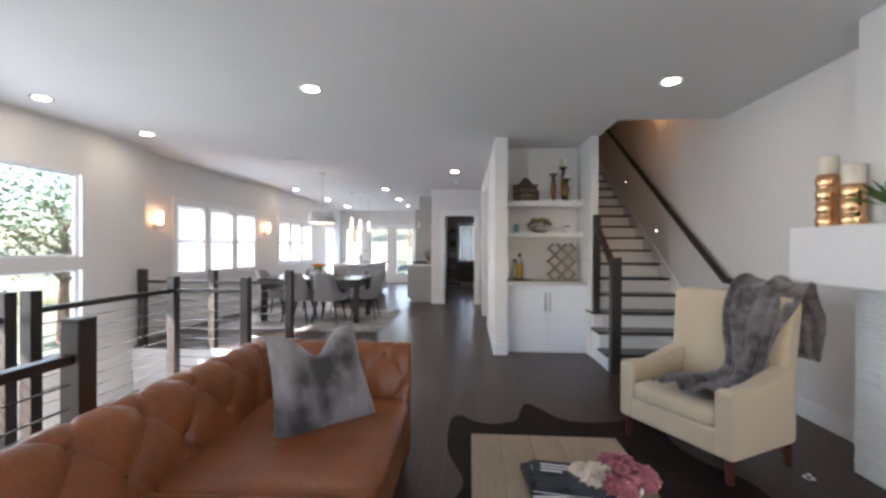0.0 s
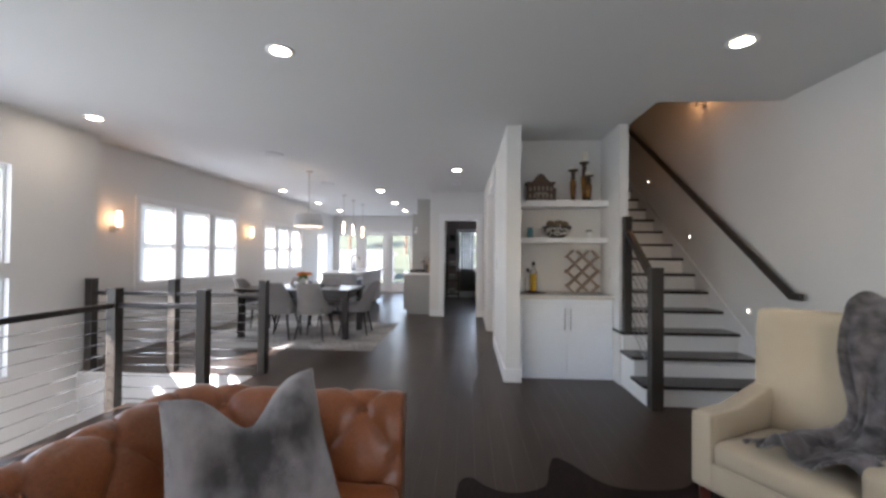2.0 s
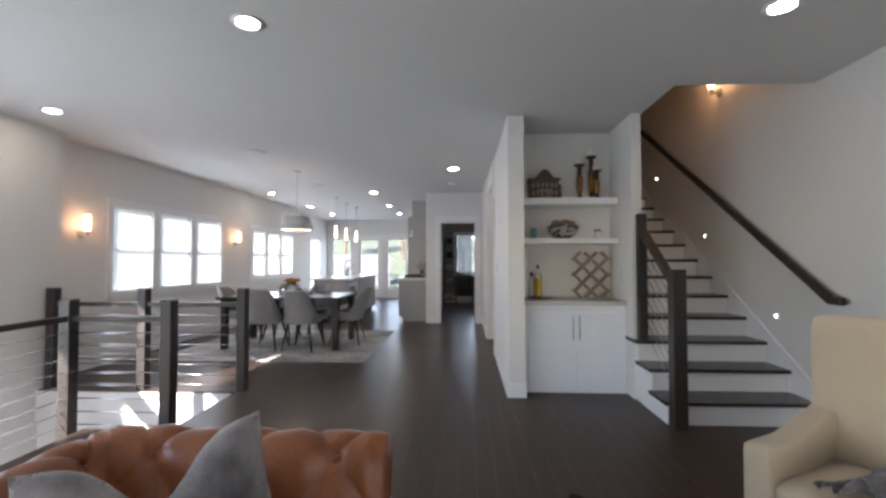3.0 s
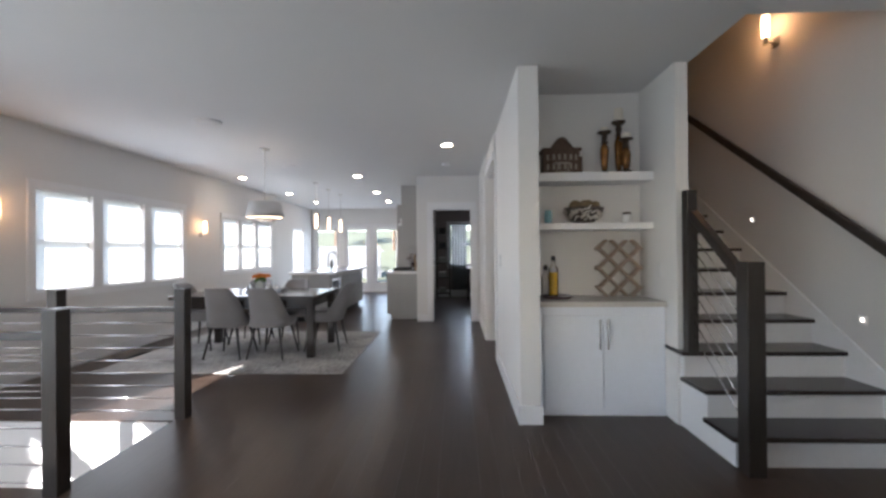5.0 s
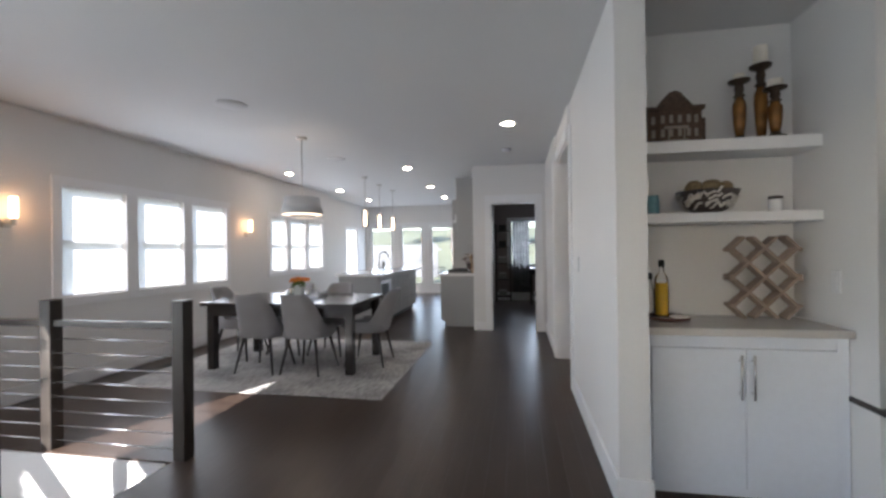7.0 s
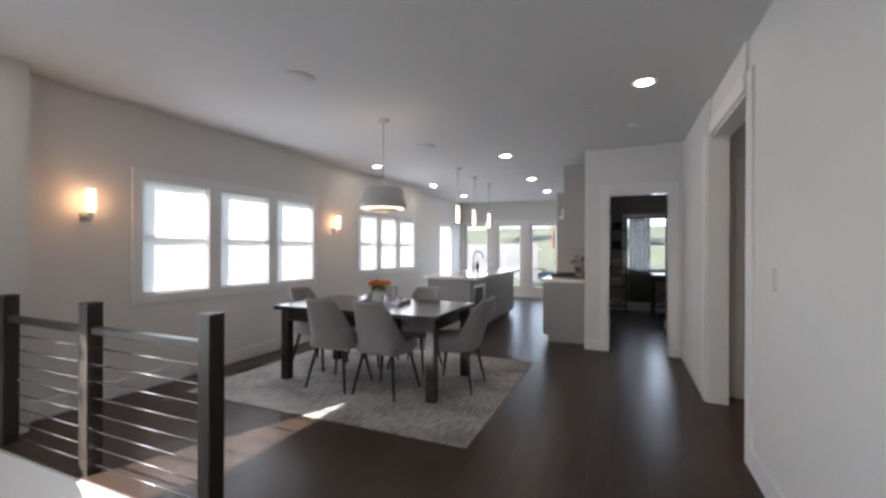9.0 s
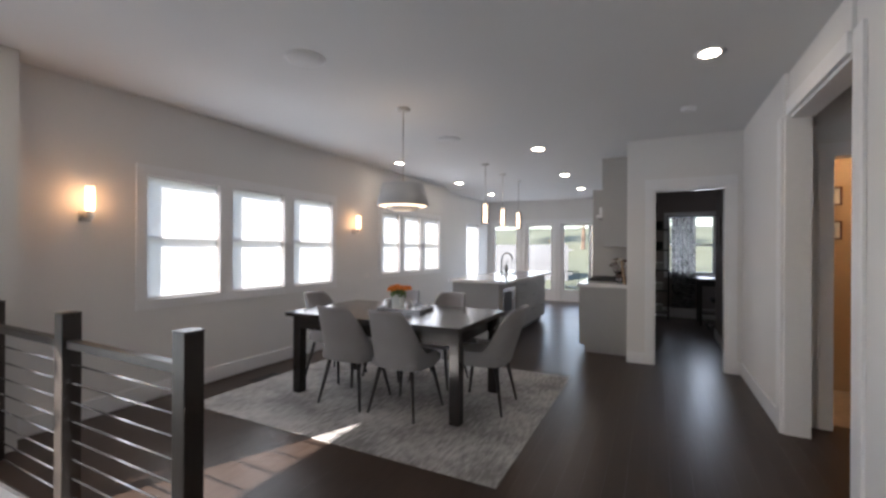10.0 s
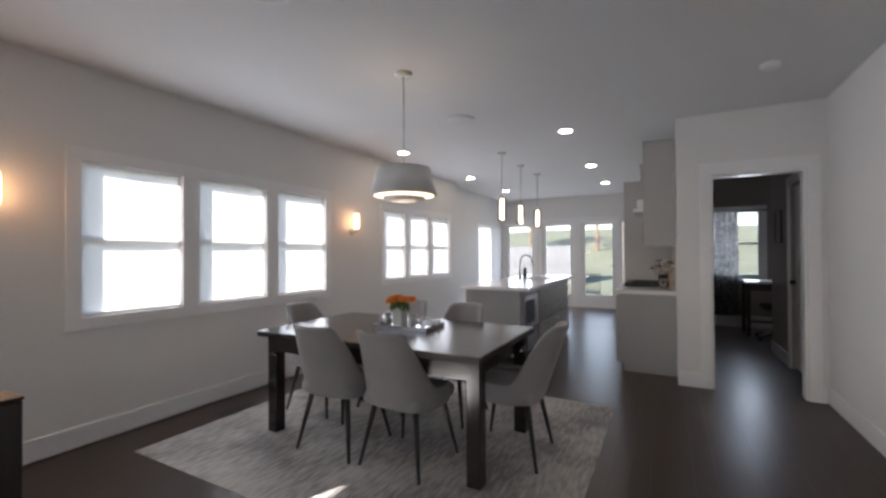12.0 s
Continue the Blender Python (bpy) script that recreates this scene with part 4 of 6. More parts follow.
# ---- bookcase niche ----
cab = thing("base_cabinet", (1.20, 5.43, -0.012), "white two-door built-in base cabinet in the niche", "cabinet")
part("body", bm_of([(-0.49, 0.022, 0.0, 0.49, 0.42, 0.855)]), CABINET, cab)
part("face_frame", bm_of([(-0.495, 0.0, 0.0, -0.44, 0.022, 0.855), (0.44, 0.0, 0.0, 0.495, 0.022, 0.855), (-0.44, 0.0, 0.0, 0.44, 0.022, 0.055), (-0.44, 0.0, 0.79, 0.44, 0.022, 0.855)], 0.002), CABINET, cab)
for s in (-1, 1):
    x0, x1 = sorted((0.018 + s * 0.002, s * 0.437))
    hx = 0.018 + s * 0.03
    d = part("door", bm_of([(x0, -0.012, 0.058, x1, 0.008, 0.787)], 0.003), CABINET, cab)
    part("handle", bm_join(bm_rod((hx, -0.038, 0.53), (hx, -0.038, 0.76), 0.006), bm_rod((hx, -0.012, 0.56), (hx, -0.038, 0.56), 0.005), bm_rod((hx, -0.012, 0.73), (hx, -0.038, 0.73), 0.005)), STEEL, d, "brushed steel bar handle", True)
tagged(mesh_object("countertop", bm_of([(0.705, 5.39, 0.845, 1.699, 5.858, 0.885)], 0.004), mat("warm_quartz", (0.54, 0.52, 0.50), 0.15, vary=0.08, grain=60, bump=0)), "pale quartz countertop on the niche cabinet", "countertop")
for z0, z1 in ((1.45, 1.505), (1.85, 1.92)):
    tagged(mesh_object("floating_shelf", bm_of([(0.705, 5.60, z0, 1.699, 5.858, z1)], 0.003), TRIM), "thick white floating shelf across the niche", "shelf", "floating shelves in the niche")

# model house
mh = thing("model_house", (0.975, 5.72, 1.92), "rustic brown model house with a domed gable on the shelf", "sculpture")
mh.scale = (0.9, 1, 1)
part("facade", bm_of([(-0.165, -0.06, 0, 0.165, 0.06, 0.20), (-0.10, -0.075, 0.0, 0.10, -0.06, 0.19)], 0.004), RUSTIC, mh)
part("cornice", bm_of([(-0.18, -0.075, 0.19, 0.18, 0.07, 0.215)], 0.004), RUSTIC, mh)
gb = bmesh.new()
ga = [(-0.11, 0.215), (-0.06, 0.265), (-0.035, 0.295), (0.0, 0.305), (0.035, 0.295), (0.06, 0.265), (0.11, 0.215)]
f = gb.faces.new([gb.verts.new((x, -0.07, z)) for x, z in ga])
ex = bmesh.ops.extrude_face_region(gb, geom=[f])
bmesh.ops.translate(gb, verts=[v for v in ex["geom"] if isinstance(v, bmesh.types.BMVert)], vec=(0, 0.13, 0))
part("gable", gb, RUSTIC, mh)
PALEW = mat("dusty_window", (0.30, 0.26, 0.22), 0.6, vary=0.3)
for zz in (0.035, 0.115):
    for j in range(6):
        x = -0.13 + 0.052 * j
        y = -0.076 if abs(x) < 0.1 else -0.061
        part("window", bm_of([(x - 0.011, y - 0.002, zz, x + 0.011, y, zz + 0.045)]), PALEW, mh)
part("porch", bm_of([(-0.07, -0.10, 0, 0.07, -0.075, 0.012), (-0.05, -0.095, 0.012, -0.044, -0.089, 0.08), (0.044, -0.095, 0.012, 0.05, -0.089, 0.08), (-0.07, -0.10, 0.08, 0.07, -0.075, 0.09)]), PALEW, mh, "pale portico")
part("side_wing", bm_of([(0.165, -0.03, 0, 0.20, 0.05, 0.15)], 0.003), RUSTIC, mh)


def candlestick(x, y, h, ch, r):
    c = thing("candlestick", (x, y, 1.92), "bronze and amber glazed candlestick with an ivory candle", "candlestick", "candlesticks on the shelf")
    part("foot", bm_turned([(0.052, 0), (0.05, 0.012), (0.03, 0.02), (0.022, 0.035)], 20), BRONZE, c, "", True)
    part("body", bm_turned([(0.022, 0.033), (0.030, h * 0.25), (0.036, h * 0.52), (0.034, h * 0.62), (0.02, h * 0.72)], 20), AMBER, c, "amber glazed body", True)
    part("neck", bm_turned([(0.02, h * 0.71), (0.032, h * 0.74), (0.02, h * 0.78), (0.026, h * 0.86), (0.02, h * 0.92), (0.055, h * 0.97), (0.057, h), (0.04, h)], 20), BRONZE, c, "", True)
    part("candle", bm_turned([(r, h - 0.002), (r, h + ch), (r * 0.8, h + ch + 0.003)], 18), WAX, c, "ivory pillar candle", True)


candlestick(1.347, 5.72, 0.360, 0.035, 0.03)
candlestick(1.482, 5.76, 0.455, 0.11, 0.036)
candlestick(1.505, 5.665, 0.285, 0.045, 0.037)
jr = thing("glass_jar", (0.865, 5.70, 1.505), "small blue glass jar on the shelf", "jar")
part("jar", bm_turned([(0.03, 0), (0.033, 0.01), (0.033, 0.08), (0.028, 0.10), (0.03, 0.115), (0.026, 0.115), (0.026, 0.012)], 18), mat("blue_glass", (0.16, 0.36, 0.42), 0.1, vary=0.2, spec=0.8), jr, "", True)
sj = thing("small_canister", (1.525, 5.71, 1.505), "small white canister with a dark lid on the shelf", "canister")
part("canister", bm_turned([(0.03, 0), (0.033, 0.01), (0.033, 0.075)], 18), WHITEGLOSS, sj, "", True)
part("lid", bm_turned([(0.035, 0.075), (0.035, 0.09), (0.01, 0.094)], 18), BRONZE, sj, "dark metal lid", True)
bw = thing("decor_bowl", (1.165, 5.71, 1.505), "mosaic branch bowl holding woven balls on the shelf", "bowl")
bb = bm_turned([(0.05, 0), (0.09, 0.015), (0.14, 0.07), (0.165, 0.13), (0.158, 0.13), (0.13, 0.075), (0.08, 0.022), (0.04, 0.014)], 40)
part("bowl", bb, mat("dark_mosaic", (0.07, 0.055, 0.05), 0.5, vary=0.6, grain=30, bump=0.5), bw, "", True)
SILVER = mat("silver_leaf", (0.66, 0.63, 0.58), 0.35, metal=0.4, vary=0.3, grain=20)
rnd = random.Random(5)
for j in range(44):
    a, z0 = rnd.uniform(0, 6.28), rnd.uniform(0.02, 0.10)
    pp = []
    for q in range(5):
        zz = z0 + q * rnd.uniform(0.002, 0.012)
        rr = 0.085 + 0.085 * min(1, zz / 0.125) ** 0.7
        pp.append((rr * math.cos(a + q * 0.11), rr * math.sin(a + q * 0.11), zz))
    part("twig", bm_path(pp, 0.0068, 5), SILVER, bw, "", True)
for x, y, r in ((-0.07, 0.0, 0.05), (0.035, 0.01, 0.055), (-0.01, -0.05, 0.045), (0.09, -0.02, 0.04)):
    sp = bmesh.new()
    bmesh.ops.create_icosphere(sp, subdivisions=3, radius=r, matrix=Matrix.Translation((x, y, 0.148)))
    for v in sp.verts:
        v.co += (v.co - Vector((x, y, 0.148))) * 0.06 * noise.noise(v.co * 60)
    part("ball", sp, mat("woven_ball", (0.24, 0.18, 0.10), 0.8, vary=0.5, grain=60, bump=0.8), bw, "woven tan ball", True)
tr = thing("serving_tray", (0.925, 5.68, 0.885), "small round dark wooden tray on the counter", "tray")
part("tray", bm_turned([(0.11, 0), (0.125, 0.008), (0.125, 0.02), (0.118, 0.02), (0.115, 0.01)], 32), MAHOG, tr, "", True)
dish = thing("small_dish", (0.975, 5.62, 0.897), "small pale plate on the tray", "dish")
part("plate", bm_turned([(0.03, 0), (0.052, 0.012), (0.054, 0.016), (0.045, 0.012)], 22), WHITEGLOSS, dish, "", True)
bo = thing("liquor_bottle", (0.905, 5.70, 0.897), "glass bottle of golden liquor with a black stopper", "bottle")
LIQ = mat("golden_liquor", (0.78, 0.50, 0.05), 0.12, vary=0.15, spec=0.7)
part("liquor", bm_turned([(0.033, 0.012), (0.035, 0.018), (0.035, 0.20), (0.01, 0.2005)], 22), LIQ, bo, "golden liquor", True)
part("bottle", bm_turned([(0.036, 0), (0.038, 0.01), (0.038, 0.215), (0.034, 0.235), (0.015, 0.262), (0.014, 0.30)], 22), PANE, bo, "clear glass bottle", True)
part("stopper", bm_turned([(0.016, 0.298), (0.018, 0.31), (0.017, 0.335), (0.01, 0.338)], 16), BLACK, bo, "black stopper", True)
bo2 = thing("decanter", (0.845, 5.73, 0.897), "clear glass decanter with a dark stopper", "decanter")
part("bottle", bm_turned([(0.03, 0), (0.032, 0.01), (0.032, 0.15), (0.013, 0.19), (0.013, 0.22)], 20), PANE, bo2, "", True)
part("stopper", bm_turned([(0.016, 0.22), (0.02, 0.24), (0.014, 0.26)], 14), BLACK, bo2, "", True)

# lattice wine rack
wr = thing("wine_rack", (1.455, 5.72, 0.885), "weathered wooden lattice wine rack standing on the counter", "wine rack")
cell, dep = 0.120, 0.085
hgt, wid = 0.49, 0.37
for s in (1, -1):
    for j in range(-5, 6):
        # diagonal strip x*s + c = z, clipped to the scalloped outline
        c = j * cell * 1.414 + 0.245
        xa, xb = -wid / 2, wid / 2
        pa = [(x, s * x + c) for x in (xa + (xb - xa) * q / 60 for q in range(61))]
        pa = [(x, z) for x, z in pa if 0.009 < z < hgt - 0.008 and abs(x) / (wid / 2) + abs(z - hgt / 2) / (hgt / 2) * 0.9 < 1.62]
        if len(pa) > 6:
            (x0, z0), (x1, z1) = pa[0], pa[-1]
            part("slat", bm_beam((x0, 0.0005 * s, z0), (x1, 0.0005 * s, z1), dep, 0.017, 0.003), GREIGE, wr)
# switch and outlets
def wall_plate(name, m, label):
    w = tagged(new(name), label, "switch plate")
    w.matrix_basis = m
    part("plate", bm_of([(-0.036, -0.006, -0.06, 0.036, 0, 0.06)], 0.003), WHITEGLOSS, w)
    part("rocker", bm_of([(-0.016, -0.009, -0.033, 0.016, -0.006, 0.033)], 0.002), WHITEGLOSS, w)


wall_plate("light_switch", pose(XB, 6.55, 1.18, 0, 0, 270), "white rocker light switch on the wall")
wall_plate("light_switch", pose(1.70, 5.52, 1.12, 0, 0, 270), "white outlet plate inside the niche")
wall_plate("light_switch", pose(XW, 12.20, 1.15, 0, 0, 90), "white light switch beside the kitchen windows")

# ---- dining area ----
rug = tagged(mesh_object("area_rug", bm_of([(-3.90, 6.53, -0.011, -1.13, 8.86, 0.003)], 0.003), RUG), "pale grey striated flatweave rug under the dining table", "rug")
dt = thing("dining_table", (-2.51, 7.64, 0.003), "dark espresso wooden dining table with square legs", "dining table")
part("tabletop", bm_of([(-0.89, -0.545, 0.715, 0.89, 0.52, 0.757)], 0.006), TABLEWOOD, dt)
part("apron", bm_of([(-0.80, -0.47, 0.60, 0.80, -0.445, 0.715), (-0.80, 0.415, 0.60, 0.80, 0.44, 0.715), (-0.81, -0.45, 0.60, -0.785, 0.42, 0.715), (0.785, -0.45, 0.60, 0.81, 0.42, 0.715)]), TABLEWOOD, dt)
for x in (-0.815, 0.815):
    for y in (-0.43, 0.405):
        part("leg", bm_of([(x - 0.043, y - 0.043, 0, x + 0.043, y + 0.043, 0.716)], 0.004), TABLEWOOD, dt)


def chair_shell():
    """Back and sides wrapped in one padded shell, tall behind and low at the front."""
    bm, nu, nv = bmesh.new(), 36, 16
    grid = {}
    for side in (0, 1):
        for i in range(nu + 1):
            f = 2 * i / nu - 1
            ang = f * radians(128)
            g = min(max((abs(f) - 0.24) / 0.40, 0), 1)
            top = 0.505 + 0.365 * (0.5 + 0.5 * math.cos(g * math.pi)) ** 0.8
            for j in range(nv + 1):
                v = j / nv
                z = 0.385 + (top - 0.385) * v
                lean = (z - 0.40) * 0.26 * math.cos(ang * 0.6)
                rx, ry = 0.245 - 0.07 * max(0, (z - 0.45)), 0.225
                t = 0.036 * (1 - 0.25 * v) * (math.sin(min(v, 0.96) * math.pi / 2.0 + 0.6) ** 0.5)
                if side:
                    rx, ry = rx - t, ry - t
                if abs(f) > 0.97 and side:
                    rx, ry = rx + t * 0.5, ry + t * 0.5
                x = rx * math.copysign(abs(math.sin(ang)) ** 0.62, ang)
                y = -ry * math.copysign(abs(math.cos(ang)) ** 0.8, math.cos(ang)) - (lean if math.cos(ang) > -0.3 else 0) * max(0, math.cos(ang) + 0.3)
                grid[side, i, j] = bm.verts.new((x, y, z - (0.006 if side and j == nv else 0)))
    for side in (0, 1):
        for i in range(nu):
            for j in range(nv):
                bm.faces.new((grid[side, i, j], grid[side, i + 1, j], grid[side, i + 1, j + 1], grid[side, i, j + 1]))
    for i in range(nu):
        for j in (0, nv):
            bm.faces.new((grid[0, i, j], grid[0, i + 1, j], grid[1, i + 1, j], grid[1, i, j]))
    for i in (0, nu):
        for j in range(nv):
            bm.faces.new((grid[0, i, j], grid[0, i, j + 1], grid[1, i, j + 1], grid[1, i, j]))
    return bm


dc = thing("dining_chair", (-2.73, 7.29, 0.003), "grey upholstered dining chair with slim dark tapered legs", "dining chair", "chairs round the dining table")
part("shell", chair_shell(), GREYCLOTH, dc, "wrapped grey fabric back", True)
part("back_seam", bm_path([(0, -0.228 - 0.26 * (z - 0.4), z) for z in (0.40, 0.5, 0.6, 0.7, 0.8, 0.86)], 0.0022, 5), GREYCLOTH, dc, "", True)
part("seat", soft_box(-0.215, -0.21, 0.375, 0.215, 0.235, 0.475, 0.04, 0.012, 8), GREYCLOTH, dc, "padded grey seat", True)
for sx in (-1, 1):
    for sy in (-1, 1):
        part("leg", bm_rod((sx * 0.225, sy * 0.225 - 0.0, 0), (sx * 0.15, sy * 0.15, 0.40), 0.010, 0.019, 12), BLACKLEG, dc, "", True)
for x, y, a in ((-2.20, 7.30, -3), (-1.66, 7.71, 92), (-3.36, 7.76, -90), (-2.86, 8.08, 180), (-2.31, 8.10, 178)):
    copy_thing(dc, pose(x, y, 0.003, 0, 0, a))

TZ = 0.760
ty = thing("mirror_tray", (-2.47, 7.72, TZ), "silver mirrored tray in the middle of the dining table", "tray", "", 4)
part("base", bm_of([(-0.22, -0.155, 0, 0.22, 0.155, 0.012)], 0.003), mat("mirror", (0.85, 0.85, 0.86), 0.05, metal=1, vary=0.02, bump=0), ty)
part("rim", bm_of([(-0.225, -0.16, 0, 0.225, -0.152, 0.035), (-0.225, 0.152, 0, 0.225, 0.16, 0.035), (-0.225, -0.152, 0, -0.217, 0.152, 0.035), (0.217, -0.152, 0, 0.225, 0.152, 0.035)], 0.002), STEEL, ty)
for s in (-1, 1):
    part("handle", bm_path([(s * 0.222, -0.05, 0.03), (s * 0.235, -0.04, 0.065), (s * 0.235, 0.04, 0.065), (s * 0.222, 0.05, 0.03)], 0.006), STEEL, ty, "", True)
vs = thing("flower_vase", (-2.56, 7.73, TZ + 0.012), "square glass vase of orange flowers on the tray", "vase")
part("vase", bm_of([(-0.045, -0.045, 0, 0.045, 0.045, 0.15)], 0.006), mat("frosted_vase", (0.55, 0.58, 0.56), 0.1, vary=0.1, spec=0.7), vs, "pale glass vase")
for j in range(9):
    az, rr = j * 2.4, 0.028 * math.sqrt(j)
    ob2 = bmesh.new()
    bloom(ob2, (rr * math.cos(az) * 1.15, rr * math.sin(az), 0.20 - rr * 0.35 + 0.01 * (j % 3)), 0.038, 34, 20 + j)
    part("bloom", ob2, ORANGE, vs, "orange bloom")
lf = bmesh.new()
bloom(lf, (0, 0, 0.14), 0.07, 22, 77)
part("leaves", lf, LEAFG, vs)
for x, y in ((-2.42, 7.68), (-2.66, 7.70)):
    cn = thing("votive_cup", (x, y, TZ + 0.012), "clear glass votive cup on the mirrored tray", "votive")
    part("cup", bm_turned([(0.028, 0), (0.034, 0.01), (0.038, 0.085), (0.035, 0.085), (0.03, 0.012)], 20), SILVERGLASS, cn, "", True)
    part("wax", bm_turned([(0.03, 0.012), (0.032, 0.05)], 16), WAX, cn, "", True)
ringo = thing("silver_ornament", (-2.33, 7.70, TZ + 0.012), "polished silver ring ornament on the tray", "ornament")
for q, (r, zz) in enumerate(((0.035, 0.045), (0.03, 0.06))):
    part("ring", bm_path([(r * math.cos(a * 0.314), 0.02 * q + 0.012 * math.sin(a * 0.314 + q), 0.04 + r * math.sin(a * 0.314)) for a in range(21)], 0.006), STEEL, ringo, "", True)

# drum pendant over the table
dp = thing("drum_pendant", (-2.44, 7.61, H), "grey linen drum pendant lamp with a glowing diffuser", "pendant lamp")
part("canopy", bm_turned([(0.06, -0.02), (0.065, -0.01), (0.065, 0)], 24), NICKEL, dp, "", True)
part("rod", bm_rod((0, 0, -0.72), (0, 0, -0.02), 0.005), NICKEL, dp, "", True)
DRUM = mat("grey_drum_linen", (0.62, 0.63, 0.64), 0.85, vary=0.08, grain=200, bump=0.2)
part("shade", bm_turned([(0.245, -0.905), (0.192, -0.705), (0.189, -0.705), (0.241, -0.905)], 48), DRUM, dp, "grey drum shade", True)
part("diffuser", bm_turned([(0.238, -0.898), (0.21, -0.912), (0.12, -0.922), (0.01, -0.924)], 40), glow("drum_diffuser", (1.0, 0.74, 0.46), 0.62), dp, "glowing diffuser disc", True)
part("inner_cover", bm_turned([(0.160, -0.917), (0.145, -0.934), (0.10, -0.948), (0.03, -0.955), (0.01, -0.956)], 40), DRUM, dp, "shallow grey bowl under the diffuser", True)
lamp("drum_bulb", "POINT", (-2.44, 7.61, 1.62), 0.35, (1.0, 0.75, 0.5), 0.1)

# ceiling fittings
for x, y in ((-2.49, 6.43), (-2.53, 8.78)):
    sp = thing("ceiling_speaker", (x, y, H), "round white flush ceiling speaker grille", "speaker", "ceiling speakers")
    part("grille", bm_turned([(0.125, -0.004), (0.12, -0.009), (0.02, -0.011)], 36), CEIL, sp, "", True)
    part("ring", bm_turned([(0.135, -0.006), (0.137, 0), (0.125, 0), (0.125, -0.006)], 36), TRIM, sp, "", True)
sd = thing("smoke_detector", (-0.07, 8.73, H), "white round smoke detector on the ceiling", "smoke detector")
part("body", bm_turned([(0.045, -0.035), (0.06, -0.028), (0.065, 0)], 28), TRIM, sd, "", True)
fv = thing("floor_vent", (-3.97, 7.35, -0.004), "dark metal floor register beside the wall", "floor vent")
part("frame", bm_of([(-0.06, -0.16, 0, 0.06, 0.16, 0.004)], 0.001), BLACK, fv)
for j in range(9):
    part("slat", bm_of([(-0.045, -0.14 + j * 0.035, 0.004, 0.045, -0.125 + j * 0.035, 0.007)]), BLACK, fv)

# ---- kitchen ----
isl = thing("kitchen_island", (-2.60, 11.15, -0.012), "pale grey painted kitchen island with drawers and a built-in microwave", "kitchen island")
part("body", bm_of([(-0.36, -1.36, 0.10, 0.34, 1.33, 0.885)], 0.003), LIGHTGREY, isl)
part("toe_kick", bm_of([(-0.34, -1.33, 0, 0.27, 1.30, 0.10)]), BLACK, isl, "dark recessed toe kick")
mw = part("microwave", bm_of([(0.34, -1.20, 0.40, 0.352, -0.62, 0.80)], 0.004), STEEL, isl, "stainless built-in microwave")
part("microwave_window", bm_of([(0.352, -1.16, 0.46, 0.355, -0.78, 0.74)]), BLACK, mw, "dark glass window")
for j in range(3):
    y0 = -0.58 + j * 0.63
    for z0, z1 in ((0.14, 0.40), (0.42, 0.66), (0.68, 0.86)):
        d = part("drawer", bm_of([(0.34, y0, z0, 0.36, y0 + 0.61, z1)], 0.003), LIGHTGREY, isl)
        part("handle", bm_rod((0.385, y0 + 0.18, z1 - 0.06), (0.385, y0 + 0.43, z1 - 0.06), 0.006), STEEL, d, "steel bar handle", True)
tagged(mesh_object("island_countertop", bm_of([(-3.00, 9.72, 0.873, -2.13, 12.58, 0.915)], 0.005), QUARTZ), "polished white quartz countertop on the island", "countertop")
sk = thing("sink", (-2.52, 11.55, 0.915), "undermount stainless island sink", "sink")
part("rim", bm_of([(-0.22, -0.33, 0, 0.22, -0.30, 0.004), (-0.22, 0.30, 0, 0.22, 0.33, 0.004), (-0.22, -0.30, 0, -0.19, 0.30, 0.004), (0.19, -0.30, 0, 0.22, 0.30, 0.004)], 0.001), STEEL, sk)
# Flat black sheet in place of the shaded hollow of the bowl.
part("basin_dark_sheet", bm_of([(-0.19, -0.30, 0, 0.19, 0.30, 0.002)]), BLACK, sk)
CHROME = mat("dark_chrome", (0.30, 0.30, 0.31), 0.18, metal=1, vary=0.05, bump=0.0)
fc = thing("faucet", (-2.80, 11.50, 0.915), "tall curved chrome kitchen faucet", "faucet")
part("spout", bm_path([(0, 0, 0), (0, 0, 0.26), (0.02, 0, 0.33), (0.08, 0, 0.37), (0.15, 0, 0.355), (0.19, 0, 0.30), (0.195, 0, 0.24)], 0.013, 10), CHROME, fc, "", True)
part("base", bm_turned([(0.028, 0), (0.026, 0.02), (0.016, 0.05)], 16), CHROME, fc, "", True)
part("lever", bm_rod((0, -0.015, 0.06), (0.0, -0.09, 0.10), 0.006), STEEL, fc, "", True)
sd2 = thing("soap_bottle", (-2.80, 11.75, 0.915), "dark soap pump bottle beside the sink", "soap bottle")
part("bottle", bm_turned([(0.03, 0), (0.032, 0.13), (0.012, 0.15), (0.012, 0.17)], 16), BLACK, sd2, "", True)
part("pump", bm_join(bm_rod((0, 0, 0.17), (0, 0, 0.21), 0.005), bm_rod((0, 0, 0.21), (0.05, 0, 0.205), 0.006)), BLACK, sd2)

